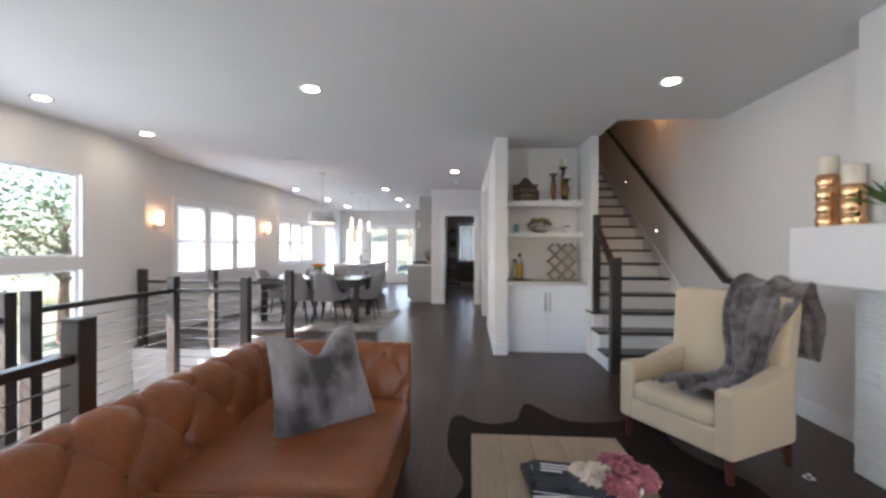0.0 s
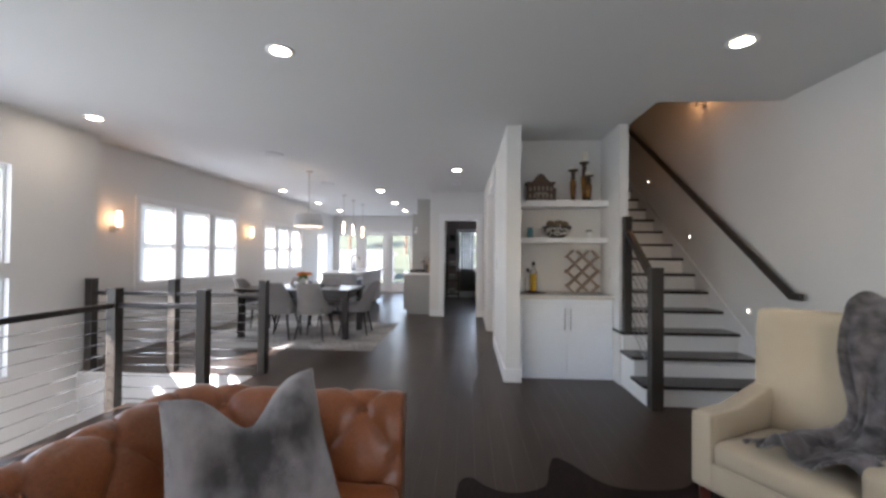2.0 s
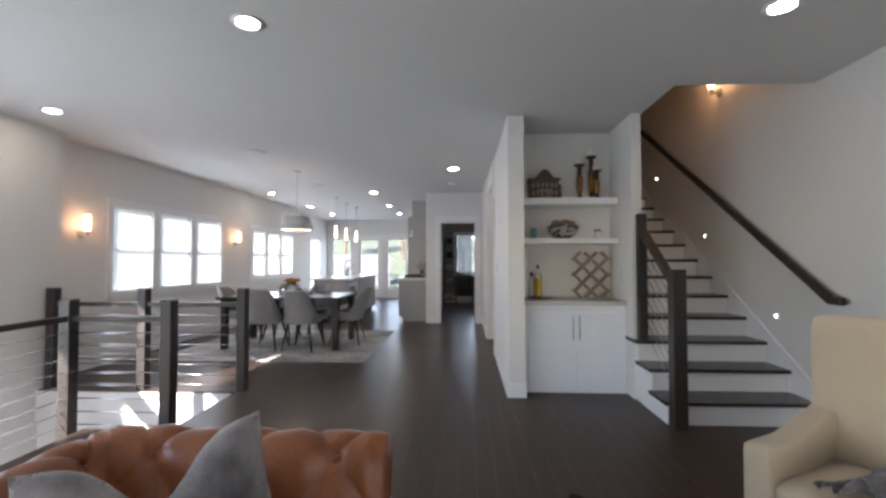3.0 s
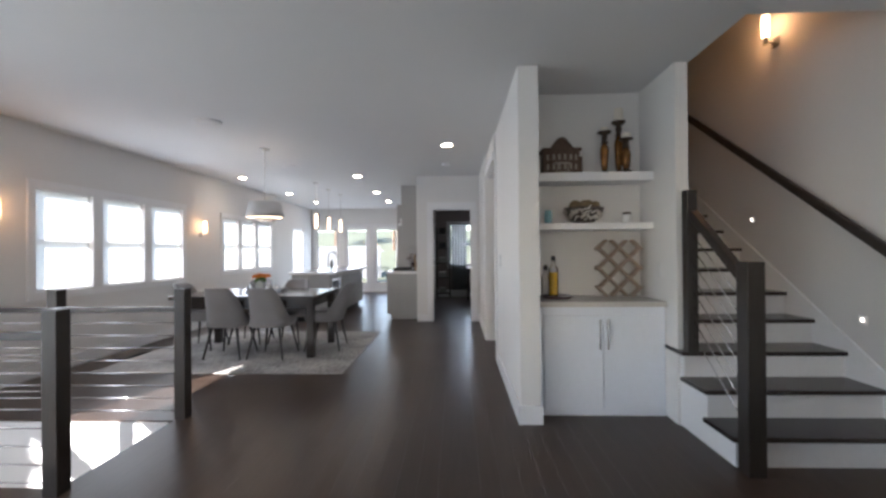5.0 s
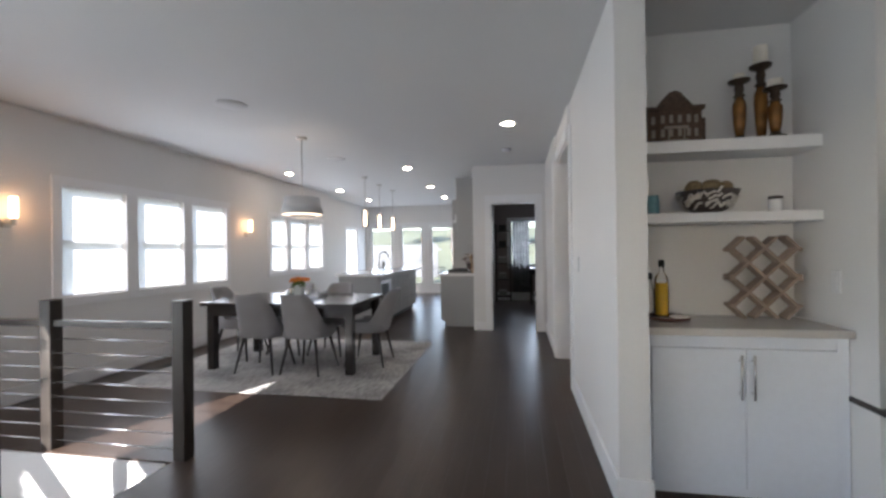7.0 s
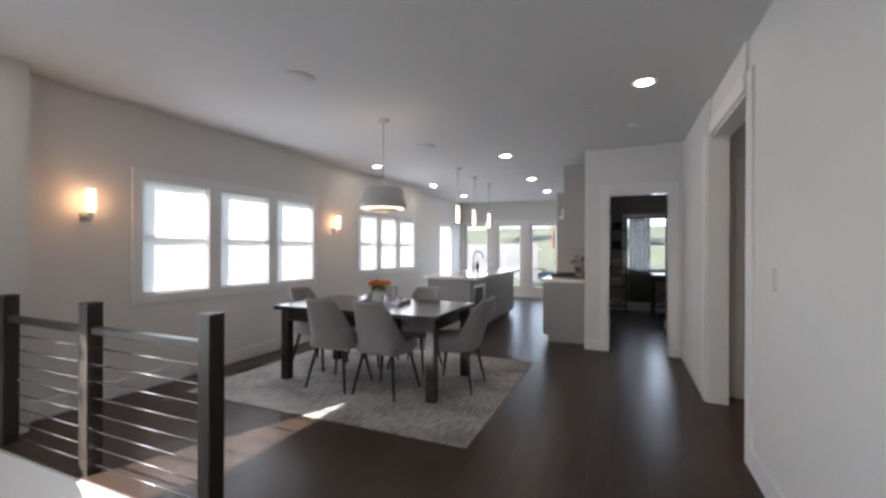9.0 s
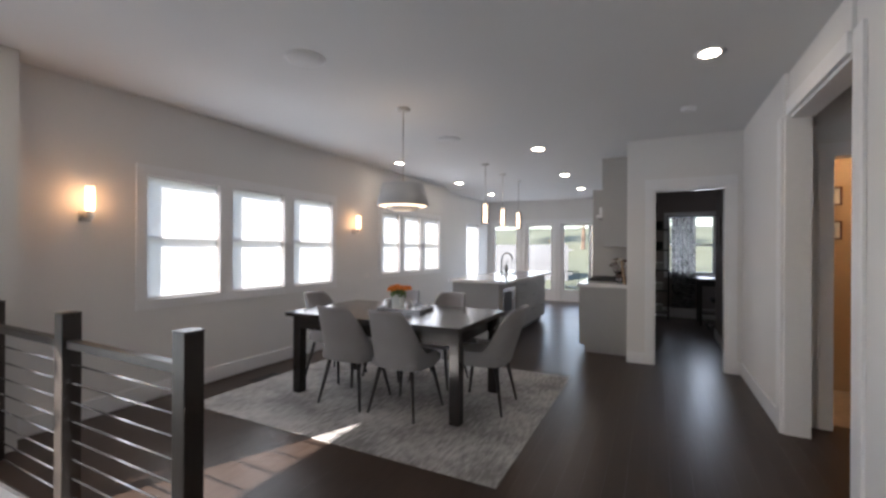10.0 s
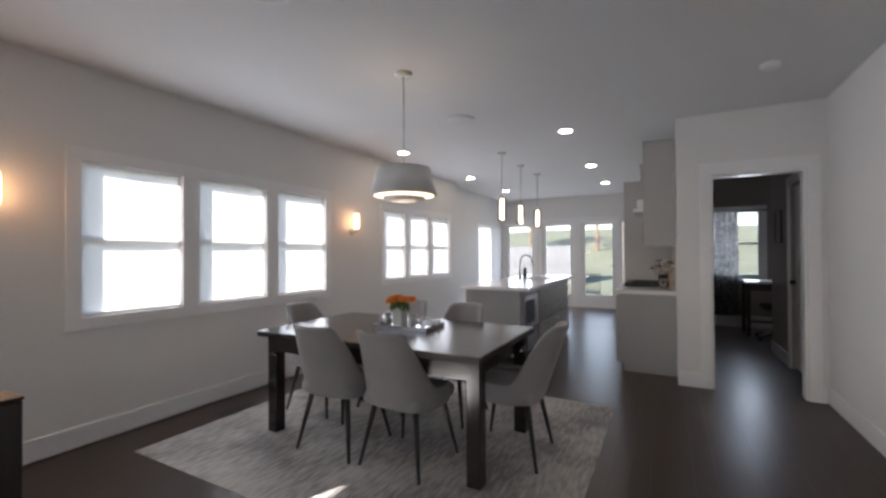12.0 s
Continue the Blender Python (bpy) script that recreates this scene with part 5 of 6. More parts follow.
PEND = glow("pendant_glass_glow", (1.0, 0.74, 0.48), 1.35)
CLEAR = glass("pendant_clear_glass")
for j, (x, y) in enumerate(((-2.67, 10.33), (-2.70, 11.24), (-2.67, 12.07))):
    p = thing("island_pendant", (x, y, H), "slim glass cylinder pendant lamp over the island, lit", "pendant lamp", "pendants over the island")
    part("canopy", bm_turned([(0.05, -0.02), (0.06, -0.008), (0.06, 0)], 24), NICKEL, p, "", True)
    part("rod", bm_rod((0, 0, -0.60), (0, 0, -0.02), 0.006), NICKEL, p, "", True)
    part("cap", bm_turned([(0.05, -0.62), (0.05, -0.60), (0.015, -0.57)], 20), NICKEL, p, "", True)
    part("glass_tube", bm_turned([(0.055, -0.91), (0.055, -0.62), (0.052, -0.62), (0.052, -0.91)], 24), PANE, p, "clear glass tube", True)
    part("inner_shade", bm_turned([(0.040, -0.89), (0.042, -0.87), (0.042, -0.64), (0.038, -0.62)], 18), PEND, p, "glowing frosted inner tube", True)


def base_unit(y0, y1, doors):
    u = thing("base_cabinet", (-0.645, (y0 + y1) / 2, -0.012), "pale grey kitchen base cabinet with steel handles", "cabinet", "kitchen base cabinets")
    hw = (y1 - y0) / 2
    part("body", bm_of([(-0.575, -hw + 0.001, 0.10, 0, hw - 0.001, 0.868)], 0.002), LIGHTGREY, u)
    part("toe_kick", bm_of([(-0.52, -hw + 0.001, 0, 0, hw - 0.001, 0.10)]), BLACK if doors > 1 else LIGHTGREY, u)
    for q in range(doors):
        a, b = -hw + 2 * hw * q / doors + 0.004, -hw + 2 * hw * (q + 1) / doors - 0.004
        d = part("door", bm_of([(-0.596, a, 0.115, -0.576, b, 0.855)], 0.003), LIGHTGREY, u)
        part("handle", bm_rod((-0.622, b - 0.05, 0.55), (-0.622, b - 0.05, 0.78), 0.006), STEEL, d, "steel bar handle", True)
    return u


for y0, y1, d in ((10.10, 10.55, 1), (10.55, 11.35, 2), (11.35, 11.95, 2)):
    base_unit(y0, y1, d)
tagged(mesh_object("kitchen_countertop", bm_of([(-1.265, 10.085, 0.857, -0.643, 11.95, 0.902)], 0.005), QUARTZ), "white quartz countertop along the kitchen wall", "countertop")
# Tile colour warmed in place of a glow from under the cabinets.
part_bs = struct("backsplash", bm_of([(-0.652, 10.09, 0.902, -0.64, 11.95, 1.38)]), mat("cream_tile_lamp_tint", (0.62, 0.52, 0.43), 0.2, vary=0.12, grain=12, bump=0.1), "cream glazed backsplash behind the cooktop", "backsplash")
cook = thing("cooktop", (-0.95, 10.95, 0.902), "black gas cooktop with cast iron grates", "cooktop")
part("glass", bm_of([(-0.26, -0.38, 0, 0.26, 0.38, 0.012)], 0.003), BLACK, cook)
for q in range(6):
    part("grate", bm_of([(-0.24, -0.36 + q * 0.14, 0.012, 0.24, -0.345 + q * 0.14, 0.038)], 0.003), BLACK, cook)
part("grate_bar", bm_of([(-0.20, -0.36, 0.03, -0.185, 0.355, 0.042), (0.185, -0.36, 0.03, 0.20, 0.355, 0.042)], 0.003), BLACK, cook)
ck = thing("flower_vase", (-0.77, 10.42, 0.902), "small glass vase of white and dark brown flowers on the counter", "vase")
ck.scale = (1.25, 1.25, 1.2)
part("vase", bm_turned([(0.035, 0), (0.042, 0.02), (0.036, 0.08), (0.045, 0.13), (0.042, 0.13), (0.033, 0.08), (0.036, 0.02)], 22), glass("bud_vase_glass"), ck, "clear glass vase", True)
BLOOM = (mat("white_bloom", (0.62, 0.58, 0.52), 0.8, vary=0.3, grain=60), mat("brown_bloom", (0.10, 0.05, 0.035), 0.8, vary=0.4, grain=60))
rnd = random.Random(21)
for j in range(11):
    a, rr, zz = j * 2.4, 0.02 + 0.075 * math.sqrt(j / 11), 0.27 - 0.008 * j + rnd.uniform(-0.015, 0.015)
    tip = Vector((rr * math.cos(a), rr * math.sin(a), zz))
    part("stem", bm_rod((0.01 * math.cos(a), 0.01 * math.sin(a), 0.03), tip, 0.0025), BLOOM[1], ck)
    fl = bmesh.new()
    for q in range(7):
        u = Vector((math.cos(q * 0.9 + a), math.sin(q * 0.9 + a), rnd.uniform(-0.2, 0.5))).normalized()
        v = u.cross(Vector((0, 0, 1))).normalized() * 0.014
        fl.faces.new([fl.verts.new(p) for p in (tip, tip + u * 0.02 + v, tip + u * 0.036 + Vector((0, 0, 0.012)), tip + u * 0.02 - v)])
    bmesh.ops.solidify(fl, geom=fl.faces[:], thickness=0.003)
    part("flower", fl, BLOOM[j % 2], ck)
kb = thing("cutting_board", (-0.675, 10.24, 0.902), "tan wooden cutting board leaning on the backsplash", "cutting board")
kbb = bm_of([(-0.009, -0.13, 0, 0.009, 0.13, 0.30)], 0.006)
kbb.transform(pose(0, 0, 0, 0, -7, 0) @ Matrix.Translation((-0.012, 0, 0.002)))
part("board", kbb, mat("maple", (0.42, 0.27, 0.14), 0.5, vary=0.25, grain=14, stretch=(1, 6, 0.6)), kb)


def upper_unit(y0, y1, z0, z1, label, depth=0.31):
    u = thing("wall_cabinet", (-0.645, (y0 + y1) / 2, z0), label, "cabinet", "kitchen wall cabinets")
    hw = (y1 - y0) / 2
    part("body", bm_of([(-depth + 0.02, -hw, 0, 0, hw, z1 - z0)], 0.003), LIGHTGREY, u)
    d = part("door", bm_of([(-depth, -hw + 0.003, 0.004, -depth + 0.019, hw - 0.003, z1 - z0 - 0.004)], 0.003), LIGHTGREY, u)
    part("handle", bm_rod((-depth - 0.025, hw - 0.05, 0.05), (-depth - 0.025, hw - 0.05, 0.28), 0.006), STEEL, d, "steel bar handle", True)
    part("crown", bm_of([(-depth - 0.008, -hw, z1 - z0, 0, hw, z1 - z0 + 0.025)], 0.004), LIGHTGREY, u)


upper_unit(10.10, 10.55, 1.385, 2.51, "tall pale grey kitchen wall cabinet")
upper_unit(10.57, 11.33, 1.95, 2.35, "pale grey wall cabinet above the range hood", 0.36)
upper_unit(11.37, 11.93, 1.385, 2.45, "pale grey kitchen wall cabinet beside the hood")
hd = thing("range_hood", (-0.645, 10.95, 1.80), "white under-cabinet range hood", "range hood")
part("body", bm_of([(-0.40, -0.38, 0.05, 0, 0.38, 0.15)], 0.01), WHITEGLOSS, hd)
part("lip", bm_of([(-0.44, -0.38, 0, 0, 0.38, 0.048)], 0.008), WHITEGLOSS, hd)
for j in range(3):
    part("button", bm_of([(-0.446, -0.06 + 0.05 * j, 0.015, -0.44, -0.04 + 0.05 * j, 0.03)], 0.001), BLACK, hd)
fr = thing("refrigerator", (-0.645, 12.45, -0.012), "tall stainless steel refrigerator", "refrigerator")
part("body", bm_of([(-0.62, -0.46, 0.03, 0, 0.46, 1.80)], 0.006), mat("grey_steel_side", (0.35, 0.35, 0.36), 0.4, metal=0.6, vary=0.05), fr)
for s in (-1, 1):
    d = part("door", bm_of([(-0.69, min(s * 0.003, s * 0.455), 0.72, -0.625, max(s * 0.003, s * 0.455), 1.795)], 0.01), STEEL, fr, "stainless door")
    part("handle", bm_rod((-0.72, s * 0.05, 0.90), (-0.72, s * 0.05, 1.60), 0.010), STEEL, d, "", True)
d = part("drawer", bm_of([(-0.69, -0.455, 0.05, -0.625, 0.455, 0.71)], 0.01), STEEL, fr, "stainless freezer drawer")
part("handle", bm_rod((-0.72, -0.30, 0.62), (-0.72, 0.30, 0.62), 0.010), STEEL, d, "", True)
tallu = thing("tall_cabinet", (-0.645, 12.02, -0.012), "pale grey full-height refrigerator end panel", "cabinet")
part("panel", bm_of([(-0.66, -0.035, 0, 0, -0.0, 2.40)], 0.002), LIGHTGREY, tallu)
part("bridge", bm_of([(-0.60, 0.002, 1.84, 0, 0.92, 2.40)], 0.003), LIGHTGREY, tallu)

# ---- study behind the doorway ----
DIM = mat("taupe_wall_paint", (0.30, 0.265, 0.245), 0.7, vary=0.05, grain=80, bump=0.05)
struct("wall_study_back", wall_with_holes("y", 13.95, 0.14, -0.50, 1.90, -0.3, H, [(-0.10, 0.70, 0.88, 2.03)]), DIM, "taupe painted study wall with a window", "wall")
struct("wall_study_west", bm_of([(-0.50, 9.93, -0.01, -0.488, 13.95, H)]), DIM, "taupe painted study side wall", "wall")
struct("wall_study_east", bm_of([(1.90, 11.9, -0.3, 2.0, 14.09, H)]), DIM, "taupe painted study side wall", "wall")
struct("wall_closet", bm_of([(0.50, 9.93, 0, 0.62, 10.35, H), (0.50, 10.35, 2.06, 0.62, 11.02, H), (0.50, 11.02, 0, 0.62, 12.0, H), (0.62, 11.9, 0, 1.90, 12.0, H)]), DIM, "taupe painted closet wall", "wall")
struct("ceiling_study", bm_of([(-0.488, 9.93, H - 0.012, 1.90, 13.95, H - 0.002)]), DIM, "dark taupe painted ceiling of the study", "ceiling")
cd = thing("door_6", (0.50, 10.68, 0), "white closet door with a black knob, closed", "door", "", 0, "structure")
part("door_leaf", bm_of([(0.04, -0.325, 0.01, 0.075, 0.335, 2.05)], 0.002), TRIM, cd)
part("door_casing", bm_of([(-0.018, -0.42, 0, 0, -0.33, 2.06), (-0.018, 0.34, 0, 0, 0.43, 2.06), (-0.018, -0.42, 2.06, 0, 0.43, 2.16)], 0.002), TRIM, cd)
part("door_handle", bm_turned([(0.01, -0.03), (0.028, -0.02), (0.03, 0.0), (0.02, 0.02)], 16, (0.0, 0.26, 0.98)), BLACK, cd, "black round knob", True)
struct("baseboard", bm_of([(0.484, 11.14, 0, 0.50, 12.0, 0.14), (-0.488, 13.934, 0, 1.9, 13.95, 0.20)], 0.003), TRIM, "white study baseboard", "baseboard")
sw = thing("window_14", (0.30, 13.95, 0.88), "white framed study window with bright daylight", "window", "", 0, "structure")
part("window_frame", bm_of([(-0.40, 0.02, 0, -0.37, 0.14, 1.15), (0.37, 0.02, 0, 0.40, 0.14, 1.15), (-0.37, 0.02, 0, 0.37, 0.14, 0.03), (-0.37, 0.02, 1.12, 0.37, 0.14, 1.15)], 0.002), TRIM, sw)
part("sash_rail", bm_of([(-0.37, 0.06, 0.555, 0.37, 0.11, 0.595)], 0.002), TRIM, sw)
for a, b in ((0.03, 0.555), (0.595, 1.12)):
    part("pane", bm_of([(-0.37, 0.083, a, 0.37, 0.088, b)]), PANE, sw).visible_shadow = False
part("window_casing", bm_of([(-0.48, -0.016, -0.08, -0.40, 0, 1.23), (0.40, -0.016, -0.08, 0.48, 0, 1.23), (-0.40, -0.016, 1.15, 0.40, 0, 1.23), (-0.40, -0.016, -0.08, 0.40, 0, 0)], 0.002), TRIM, sw)
sky_panel((0.30, 13.93, 1.45), (0, -1, 0), 0.74, 1.1, 4.5)

# patterned curtain
def pattern_mat():
    m, n, l, b = nodes_of("ogee_print_cloth")
    co, mp, vo, rp = n.new("ShaderNodeTexCoord"), n.new("ShaderNodeMapping"), n.new("ShaderNodeTexVoronoi"), n.new("ShaderNodeValToRGB")
    mp.inputs["Scale"].default_value = (15, 0.5, 7)
    vo.feature = "DISTANCE_TO_EDGE"
    rp.color_ramp.elements[0].position, rp.color_ramp.elements[0].color = 0.13, (0.018, 0.018, 0.02, 1)
    rp.color_ramp.elements[1].position, rp.color_ramp.elements[1].color = 0.17, (0.55, 0.55, 0.54, 1)
    l.new(co.outputs["Object"], mp.inputs["Vector"])
    l.new(mp.outputs[0], vo.inputs["Vector"])
    l.new(vo.outputs["Distance"], rp.inputs[0])
    l.new(rp.outputs[0], b.inputs["Base Color"])
    b.inputs["Roughness"].default_value = 0.9
    tr, mx = n.new("ShaderNodeBsdfTranslucent"), n.new("ShaderNodeMixShader")
    mx.inputs[0].default_value = 0.35
    l.new(rp.outputs[0], tr.inputs["Color"])
    l.new(b.outputs[0], mx.inputs[1])
    l.new(tr.outputs[0], mx.inputs[2])
    l.new(mx.outputs[0], n["Material Output"].inputs["Surface"])
    return m


cu = thing("curtain", (0.17, 13.88, 0.20), "black and white ogee patterned curtain hanging open", "curtain")
cb = bmesh.new()
prev = None
for i in range(81):
    u = i / 80
    x, y = -0.22 + 0.42 * u, 0.028 * math.sin(u * 34) + 0.008 * math.sin(u * 61)
    cur = [cb.verts.new((x + 0.01 * math.sin(z * 3) * (1 - z / 1.8), y * (1.1 - 0.2 * z / 1.8), z)) for z in (0, 0.45, 0.9, 1.35, 1.80)]
    if prev:
        for q in range(4):
            cb.faces.new((prev[q], cur[q], cur[q + 1], prev[q + 1]))
    prev = cur
bmesh.ops.solidify(cb, geom=cb.faces[:], thickness=0.004)
part("cloth", cb, pattern_mat(), cu, "", True)
part("rod", bm_rod((-0.30, 0, 1.82), (0.62, 0, 1.82), 0.012), BLACK, cu, "black curtain rod", True)
dk = thing("writing_desk", (0.85, 13.30, -0.012), "dark writing desk with a pale top under the window", "desk")
part("top", bm_of([(-0.50, -0.28, 0.83, 0.55, 0.28, 0.865)], 0.004), QUARTZ, dk, "pale glossy desk top")
for x in (-0.46, 0.51):
    for y in (-0.24, 0.24):
        part("leg", bm_of([(x - 0.025, y - 0.025, 0, x + 0.025, y + 0.025, 0.83)], 0.003), DARKWOOD, dk)
part("apron", bm_of([(-0.46, -0.25, 0.72, 0.51, -0.23, 0.83), (-0.46, 0.23, 0.72, 0.51, 0.25, 0.83)]), DARKWOOD, dk)
part("lower_shelf", bm_of([(-0.44, -0.22, 0.22, 0.49, 0.22, 0.25)]), DARKWOOD, dk)
oc2 = thing("office_chair", (0.62, 12.88, -0.012), "dark office chair on chrome castors at the desk", "office chair")
part("seat", soft_box(-0.10, -0.2, 0.46, 0.22, 0.2, 0.54, 0.03), BLACK, oc2, "", True)
part("column", bm_rod((0.06, 0, 0.10), (0.06, 0, 0.46), 0.025), STEEL, oc2, "", True)
for j in range(5):
    a = j * 1.2566
    part("base_arm", bm_rod((0.06, 0, 0.12), (0.06 + 0.25 * math.cos(a), 0.25 * math.sin(a), 0.07), 0.014), STEEL, oc2, "", True)
    part("castor", bm_rod((0.045 + 0.25 * math.cos(a), 0.25 * math.sin(a), 0.03), (0.085 + 0.25 * math.cos(a), 0.25 * math.sin(a), 0.03), 0.03, None, 14), BLACK, oc2, "", True)
su = thing("shelving_unit", (-0.28, 13.72, -0.012), "tall dark metal shelving unit with stored boxes", "shelving unit")
for x in (-0.18, 0.18):
    for y in (-0.16, 0.16):
        part("upright", bm_of([(x - 0.012, y - 0.012, 0, x + 0.012, y + 0.012, 1.95)]), BLACK, su)
for zz in (0.12, 0.55, 0.95, 1.35, 1.75):
    part("shelf", bm_of([(-0.19, -0.17, zz, 0.19, 0.17, zz + 0.025)], 0.002), DARKWOOD, su)
    bx = thing("storage_box", (-0.30, 13.70, zz + 0.013), "small pale storage box on the metal shelves", "box", "boxes on the study shelves", 5)
    part("box", bm_of([(-0.09, -0.08, 0, 0.09, 0.08, 0.13)], 0.004), LIGHTGREY if zz < 1 else BLACK, bx)
    part("lid", bm_of([(-0.094, -0.084, 0.13, 0.094, 0.084, 0.155)], 0.004), WHITEGLOSS if zz < 1 else BLACK, bx)
pf = thing("picture_frame", (0.50, 11.55, 1.62), "framed dark print on the closet wall", "picture")
part("frame", bm_of([(-0.02, -0.16, -0.20, 0, 0.16, -0.18), (-0.02, -0.16, 0.18, 0, 0.16, 0.20), (-0.02, -0.16, -0.18, 0, -0.14, 0.18), (-0.02, 0.14, -0.18, 0, 0.16, 0.18)], 0.002), DARKWOOD, pf)
part("print", bm_of([(-0.008, -0.14, -0.18, 0, 0.14, 0.18)]), DIM, pf)

# ---- hall and warm back room ----
struct("wall_hall_back", wall_with_holes("y", 8.42, 0.12, XC + 0.15, 2.2, 0, H, [(0.86, 1.60, 0, 2.06)]), WALL, "white hall wall with a door opening", "wall")
struct("wall_hall_east", bm_of([(1.60, 6.0, 0, 1.70, 8.42, H)]), WALL, "white hall wall", "wall")
TAN = mat("tan_paint", (0.50, 0.36, 0.22), 0.7, vary=0.05, grain=60)
struct("wall_warm_room", bm_of([(0.66, 9.62, 0, 1.70, 9.72, H), (0.66, 8.54, 0, 0.68, 9.62, H), (1.68, 8.54, 0, 1.79, 9.62, H)]), TAN, "tan painted walls of a small back room", "wall")
hc = thing("door_7", (1.23, 8.42, 0), "white cased door opening in the hall", "doorway", "", 0, "structure")
part("door_casing", bm_of([(-0.46, -0.018, 0, -0.372, 0, 2.06), (0.372, -0.018, 0, 0.46, 0, 2.06), (-0.46, -0.018, 2.06, 0.46, 0, 2.16)], 0.002), TRIM, hc)
struct("floor_back_room", bm_of([(0.68, 8.54, -0.010, 1.68, 9.62, 0.004)]), mat("tan_stone_tile", (0.42, 0.33, 0.24), 0.4, vary=0.2, grain=12, broad=3), "tan stone floor of the back room", "floor")
for zz in (1.55, 1.88):
    hp = thing("picture_frame", (1.20, 9.62, zz), "small dark framed print on the tan wall", "picture", "small prints in the back room")
    part("frame", bm_of([(-0.065, -0.018, -0.09, 0.065, 0, -0.075), (-0.065, -0.018, 0.075, 0.065, 0, 0.09), (-0.065, -0.018, -0.075, -0.05, 0, 0.075), (0.05, -0.018, -0.075, 0.065, 0, 0.075)], 0.002), MAHOG, hp)
    part("print", bm_of([(-0.05, -0.006, -0.075, 0.05, 0, 0.075)]), PAPER, hp)
can_light(1.15, 9.05)
lamp("back_room_downlight", "AREA", (1.15, 9.05, H - 0.03), 1.5, (1.0, 0.62, 0.30), 0.12, (1.15, 9.05, 0))

# ---- outdoors ----
GRASS = mat("lawn_grass", (0.20, 0.21, 0.14), 0.9, vary=0.4, grain=30, broad=0.4, bump=0.6)
struct("ground", bm_of([(-600, -600, -2.2, 600, 600, -1.60)]), GRASS, "sunny green lawn round the house", "ground")
struct("patio", bm_of([(-6.5, 15.65, -1.6, 0.8, 19.2, -0.16)]), mat("concrete_patio", (0.42, 0.40, 0.37), 0.85, vary=0.15, grain=25, bump=0.3), "pale concrete patio behind the garden doors", "patio")
lawn = bmesh.new()
rows = []
for j in range(25):
    y = 19.2 + j * 1.8
    rows.append([lawn.verts.new((-40 + 4 * i, y, -0.30 + 0.075 * max(0, y - 22) + (0.05 * max(0, y - 33)) + 0.12 * noise.noise(Vector((i * 0.6, y * 0.2, 0))) * min(1, j))) for i in range(18)])
for r0, r1 in zip(rows, rows[1:]):
    for i in range(17):
        lawn.faces.new((r0[i], r0[i + 1], r1[i + 1], r1[i]))
ex = bmesh.ops.extrude_face_region(lawn, geom=lawn.faces[:])
bmesh.ops.translate(lawn, verts=[v for v in ex["geom"] if isinstance(v, bmesh.types.BMVert)], vec=(0, 0, -1.25))
struct("back_lawn", lawn, mat("back_lawn_grass", (0.12, 0.13, 0.085), 0.9, vary=0.4, grain=30, broad=0.4, bump=0.6), "sunny green back lawn rising from the patio", "ground", True)
fen = thing("garden_fence", (-8.6, 24.5, -0.22), "weathered grey wooden privacy fence in the garden, darkened as if shaded", "fence")
# Wood colour darkened to a shaded bluish grey, though the sun strikes it.
FW = mat("weathered_fence_wood_shaded", (0.11, 0.115, 0.125), 0.85, vary=0.3, grain=20, bump=0.4, stretch=(4, 4, 0.5), random=0.5)
me_b = bm_of([(-0.07, -0.012, 0.03, 0.07, 0.012, 1.8)], 0.004)
first = part("board", me_b, FW, fen)
for j in range(1, 60):
    o = new("board", first.data)
    o.parent, o.matrix_basis = fen, pose(-4.0 + j * 0.145, 0, 0)
for j in range(5):
    part("post", bm_of([(-4.0 + j * 2.1 - 0.05, 0.02, 0, -4.0 + j * 2.1 + 0.05, 0.12, 1.9)]), FW, fen)
for zz in (0.4, 1.5):
    part("rail", bm_of([(-4.1, 0.012, zz, 4.8, 0.05, zz + 0.09)]), FW, fen)


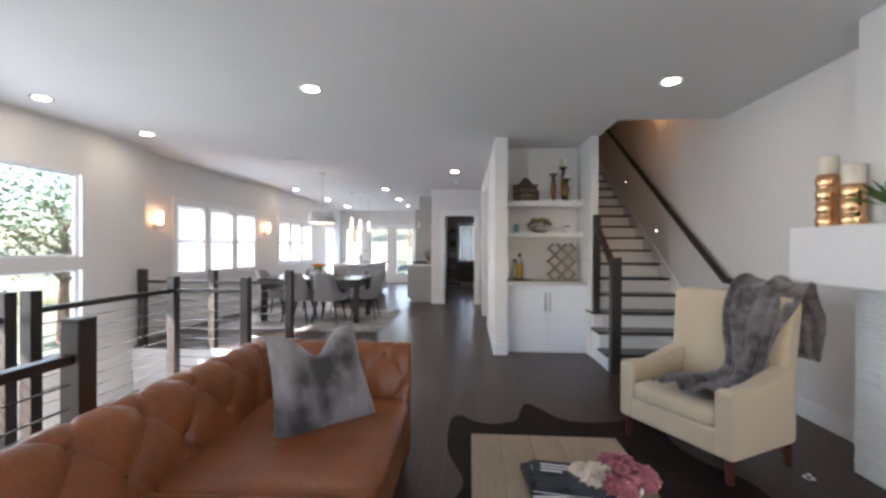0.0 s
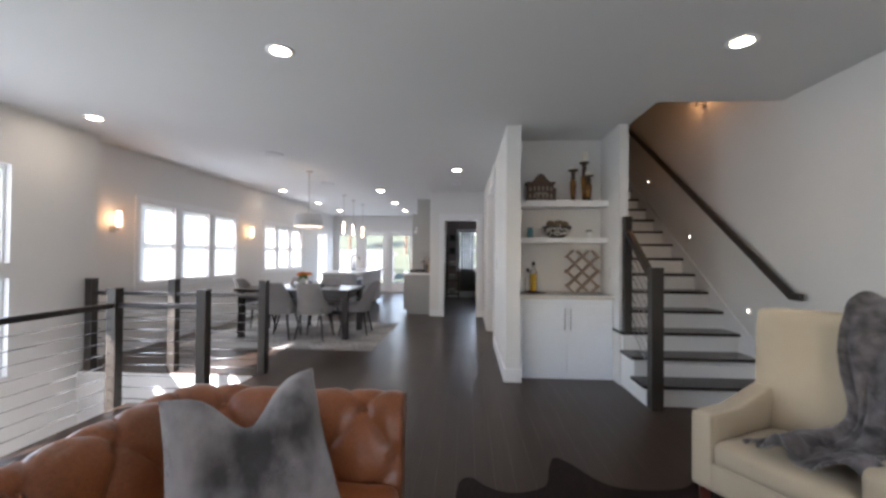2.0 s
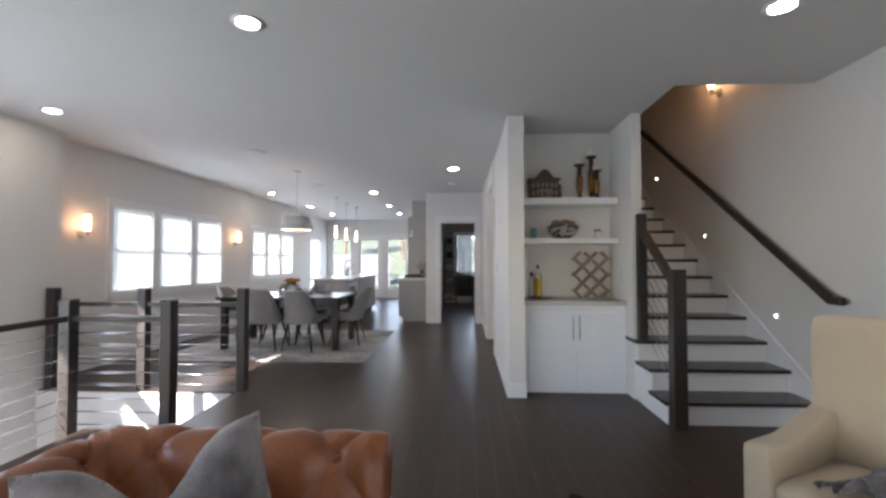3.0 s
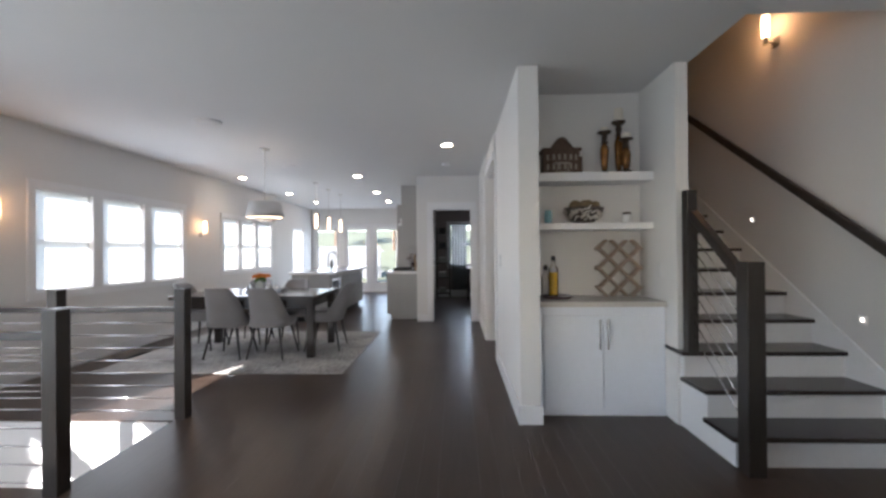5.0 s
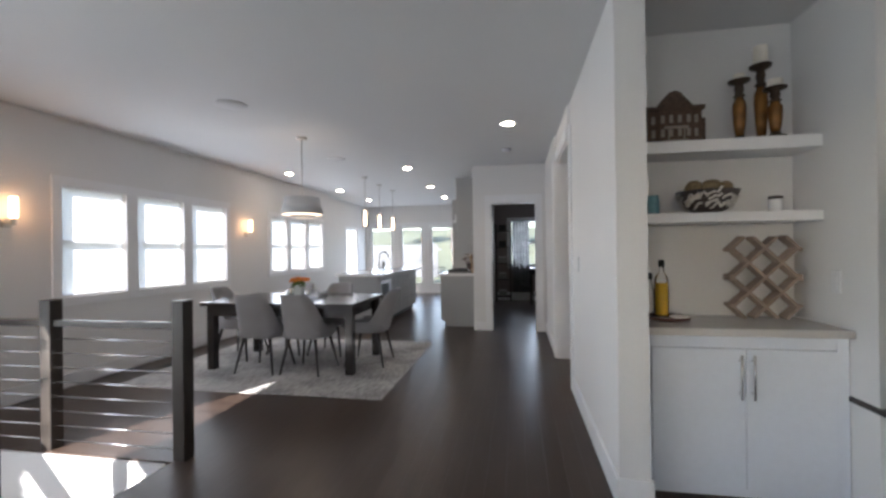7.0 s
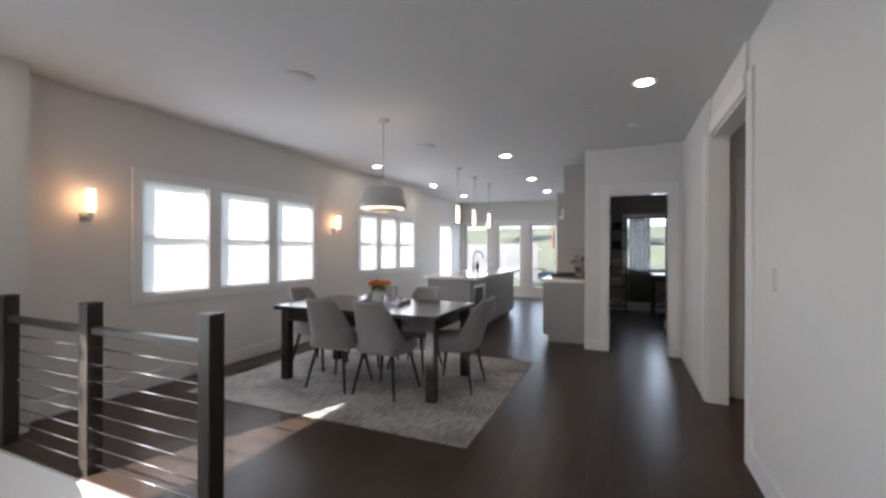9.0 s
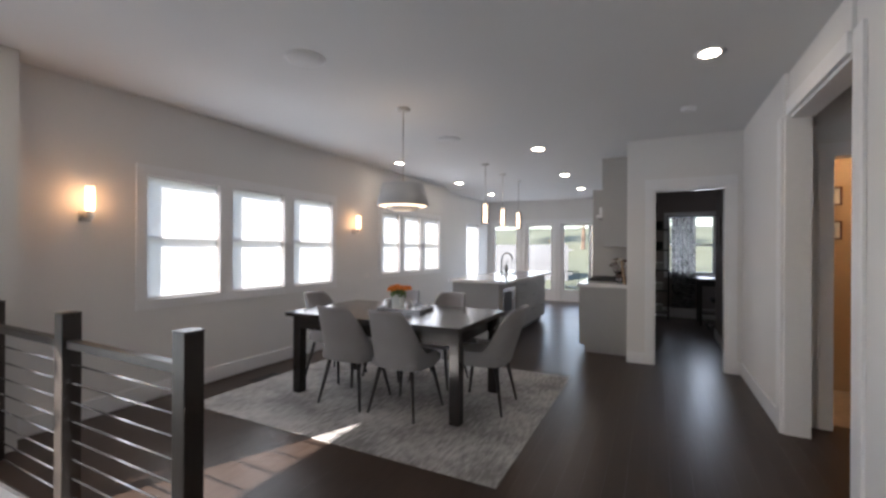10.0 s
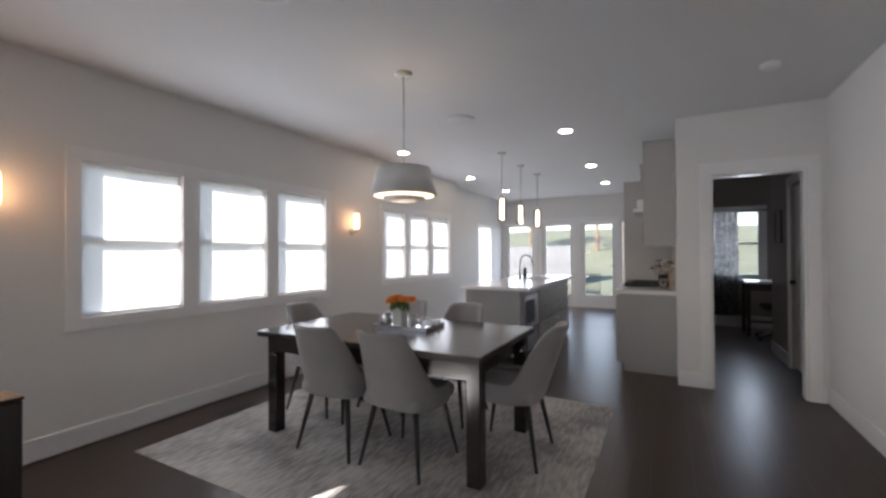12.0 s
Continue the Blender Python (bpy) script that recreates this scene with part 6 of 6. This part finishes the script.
def tree(x, y, z, h, r, seed, dense=1.0, clumps=14):
    t = thing("garden_tree", (x, y, z), "leafy green garden tree with an uneven crown", "tree", "trees round the house")
    rnd = random.Random(seed)
    tips = []
    limbs = [bm_rod((0, 0, 0), (0.05, 0.04, h * 0.55), 0.16, 0.09, 10)]
    for j in range(9):
        a, zz = j * 2.4 + rnd.uniform(-0.4, 0.4), h * rnd.uniform(0.3, 0.6)
        d = Vector((math.cos(a), math.sin(a), rnd.uniform(0.4, 1.2)))
        b0 = Vector((0.03, 0.02, zz))
        b1 = b0 + d.normalized() * r * rnd.uniform(0.7, 1.05)
        limbs.append(bm_rod(b0, b1, 0.06, 0.02, 6))
        tips += [b0.lerp(b1, 0.6), b1]
    part("trunk", bm_join(*limbs), RUSTIC, t)
    verts, faces = [], []
    for c in tips + [Vector((rnd.gauss(0, r * 0.4), rnd.gauss(0, r * 0.4), h * rnd.uniform(0.45, 0.95))) for _ in range(clumps)]:
        for _ in range(int(190 * dense)):
            p = c + Vector((rnd.gauss(0, 1), rnd.gauss(0, 1), rnd.gauss(0, 0.8))) * r * 0.27
            a, b2, s = rnd.uniform(0, 6.28), rnd.uniform(-0.8, 0.8), rnd.uniform(0.06, 0.11)
            u = Vector((math.cos(a), math.sin(a), b2)).normalized() * s
            w = u.cross(Vector((rnd.uniform(-1, 1), rnd.uniform(-1, 1), 1))).normalized() * s * 0.6
            k4 = len(verts)
            verts += [p - u, p + w, p + u, p - w]
            faces.append((k4, k4 + 1, k4 + 2, k4 + 3))
    me = bpy.data.meshes.new("crown")
    me.from_pydata([tuple(v) for v in verts], [], faces)
    me.materials.append(TREELEAF)
    cr = new("crown", me)
    cr.parent = t
    return t


TREELEAF = mat("tree_leaf", (0.10, 0.14, 0.08), 0.6, vary=0.4, island=0.8, bump=0.0)
tree(-12.0, 12.0, -1.6, 6.0, 2.2, 1, 0.5)
tree(-16.0, 19.0, -1.6, 7.5, 2.8, 2)
tree(-13.5, 8.0, -1.6, 5.2, 1.8, 3, 0.5)
# Unseen tree added to shade the north end of the stairwell window.
tree(-6.5, -1.24, -1.6, 7.6, 0.37, 4, 2.2, 60)
tree(-5.6, 40.0, 1.2, 6.0, 2.6, 5)
tree(-1.5, 39.0, 1.2, 5.0, 2.4, 6)
tree(-11.5, 42.0, 1.4, 6.5, 2.8, 7)
pc = thing("patio_chair", (-2.55, 16.6, -0.16), "dark metal patio chair outside the garden door", "chair")
part("seat", bm_of([(-0.25, -0.25, 0.42, 0.25, 0.25, 0.45)], 0.005), BLACK, pc)
part("backrest", bm_join(*[bm_rod((-0.24 + 0.08 * q, 0.24, 0.45), (-0.24 + 0.08 * q, 0.26, 0.88), 0.008) for q in range(7)], bm_rod((-0.25, 0.26, 0.88), (0.25, 0.26, 0.88), 0.012)), BLACK, pc)
for x in (-0.23, 0.23):
    for y in (-0.23, 0.23):
        part("leg", bm_rod((x, y, 0), (x, y, 0.42), 0.014), BLACK, pc)

# ---- pieces of walls and floors ----
# stacked ledger tiles on the chimney breast
def tile_mesh(half):
    bm = bm_of([(-0.010, -half + 0.001, -0.0135, 0.0, half - 0.001, 0.0135)], 0.0025, 1)
    me = bpy.data.meshes.new("tile")
    bm.to_mesh(me)
    bm.free()
    me.materials.append(TILE)
    return me


full, half = tile_mesh(0.15), tile_mesh(0.075)
rnd = random.Random(11)
for r in range(39):
    y = 0.92
    for c in range(7 if r % 2 else 6):
        short = r % 2 and c in (0, 6)
        o = new("tile", half if short else full)
        o.parent = MORE_TILES
        w2 = 0.15 if short else 0.30
        o.matrix_basis = pose(0.02 - rnd.uniform(0, 0.005), y - w2 / 2, 0.026 + r * 0.028)
        y -= w2
# oak floor boards, laid along the walk
rnd = random.Random(3)
BW = 0.115
boards, near = [], []
x = -2.78
while x < XR - 0.02:
    y = -2.6 + rnd.uniform(-1.2, 0)
    while y < YF:
        ln = rnd.uniform(0.7, 1.9)
        boards.append((x, y, min(x + BW, XR), min(y + ln, YF)))
        y += ln
    x += BW
keep = []
for x0, y0, x1, y1 in boards:
    y0 = max(y0, -2.6)
    if x0 < -2.14 and y1 > 4.38:
        if y0 > 5.30:
            keep.append((x0, y0, x1, y1))
        elif y1 > 5.45:
            keep.append((x0, 5.30, x1, y1))
            if y0 < 4.3:
                keep.append((x0, y0, x1, 4.38))
        elif y0 < 4.3:
            keep.append((x0, y0, x1, 4.38))
        continue
    keep.append((x0, y0, x1, y1))
x = -2.78 - BW
while x > XW:
    y = 5.30
    while y < YF:
        ln = rnd.uniform(0.7, 1.9)
        keep.append((max(x, XW), y, x + BW, min(y + ln, YF)))
        y += ln
    x -= BW
fl_ob = bpy.data.objects["floor"]
rest_v, rest_f, count = [], [], 0
for x0, y0, x1, y1 in keep:
    g = 0.0003
    box = [(x0 + g, y0 + g), (x1 - g, y0 + g), (x1 - g, y1 - g), (x0 + g, y1 - g)]
    vs_ = [(a, b, -0.012) for a, b in box] + [(a, b, -0.0015) for a, b in box]
    fs_ = [(4, 5, 6, 7)] + [(q, (q + 1) % 4, (q + 1) % 4 + 4, q + 4) for q in range(4)]
    if count < 300 and -1.15 < x0 < 0.56 and 3.0 < y0 < 9.8:
        me = bpy.data.meshes.new("plank")
        me.from_pydata(vs_, [], fs_)
        me.materials.append(FLOORP)
        o = new("plank", me)
        o.parent = fl_ob
        count += 1
    else:
        k5 = len(rest_v)
        rest_v += vs_
        rest_f += [tuple(i + k5 for i in f) for f in fs_]
me = bpy.data.meshes.new("plank_rest")
me.from_pydata(rest_v, [], rest_f)
me.materials.append(FLOOR)
o = tagged(new("plank_rest", me), "dark stained oak floor boards", "", "", "stuff")
o.parent = fl_ob
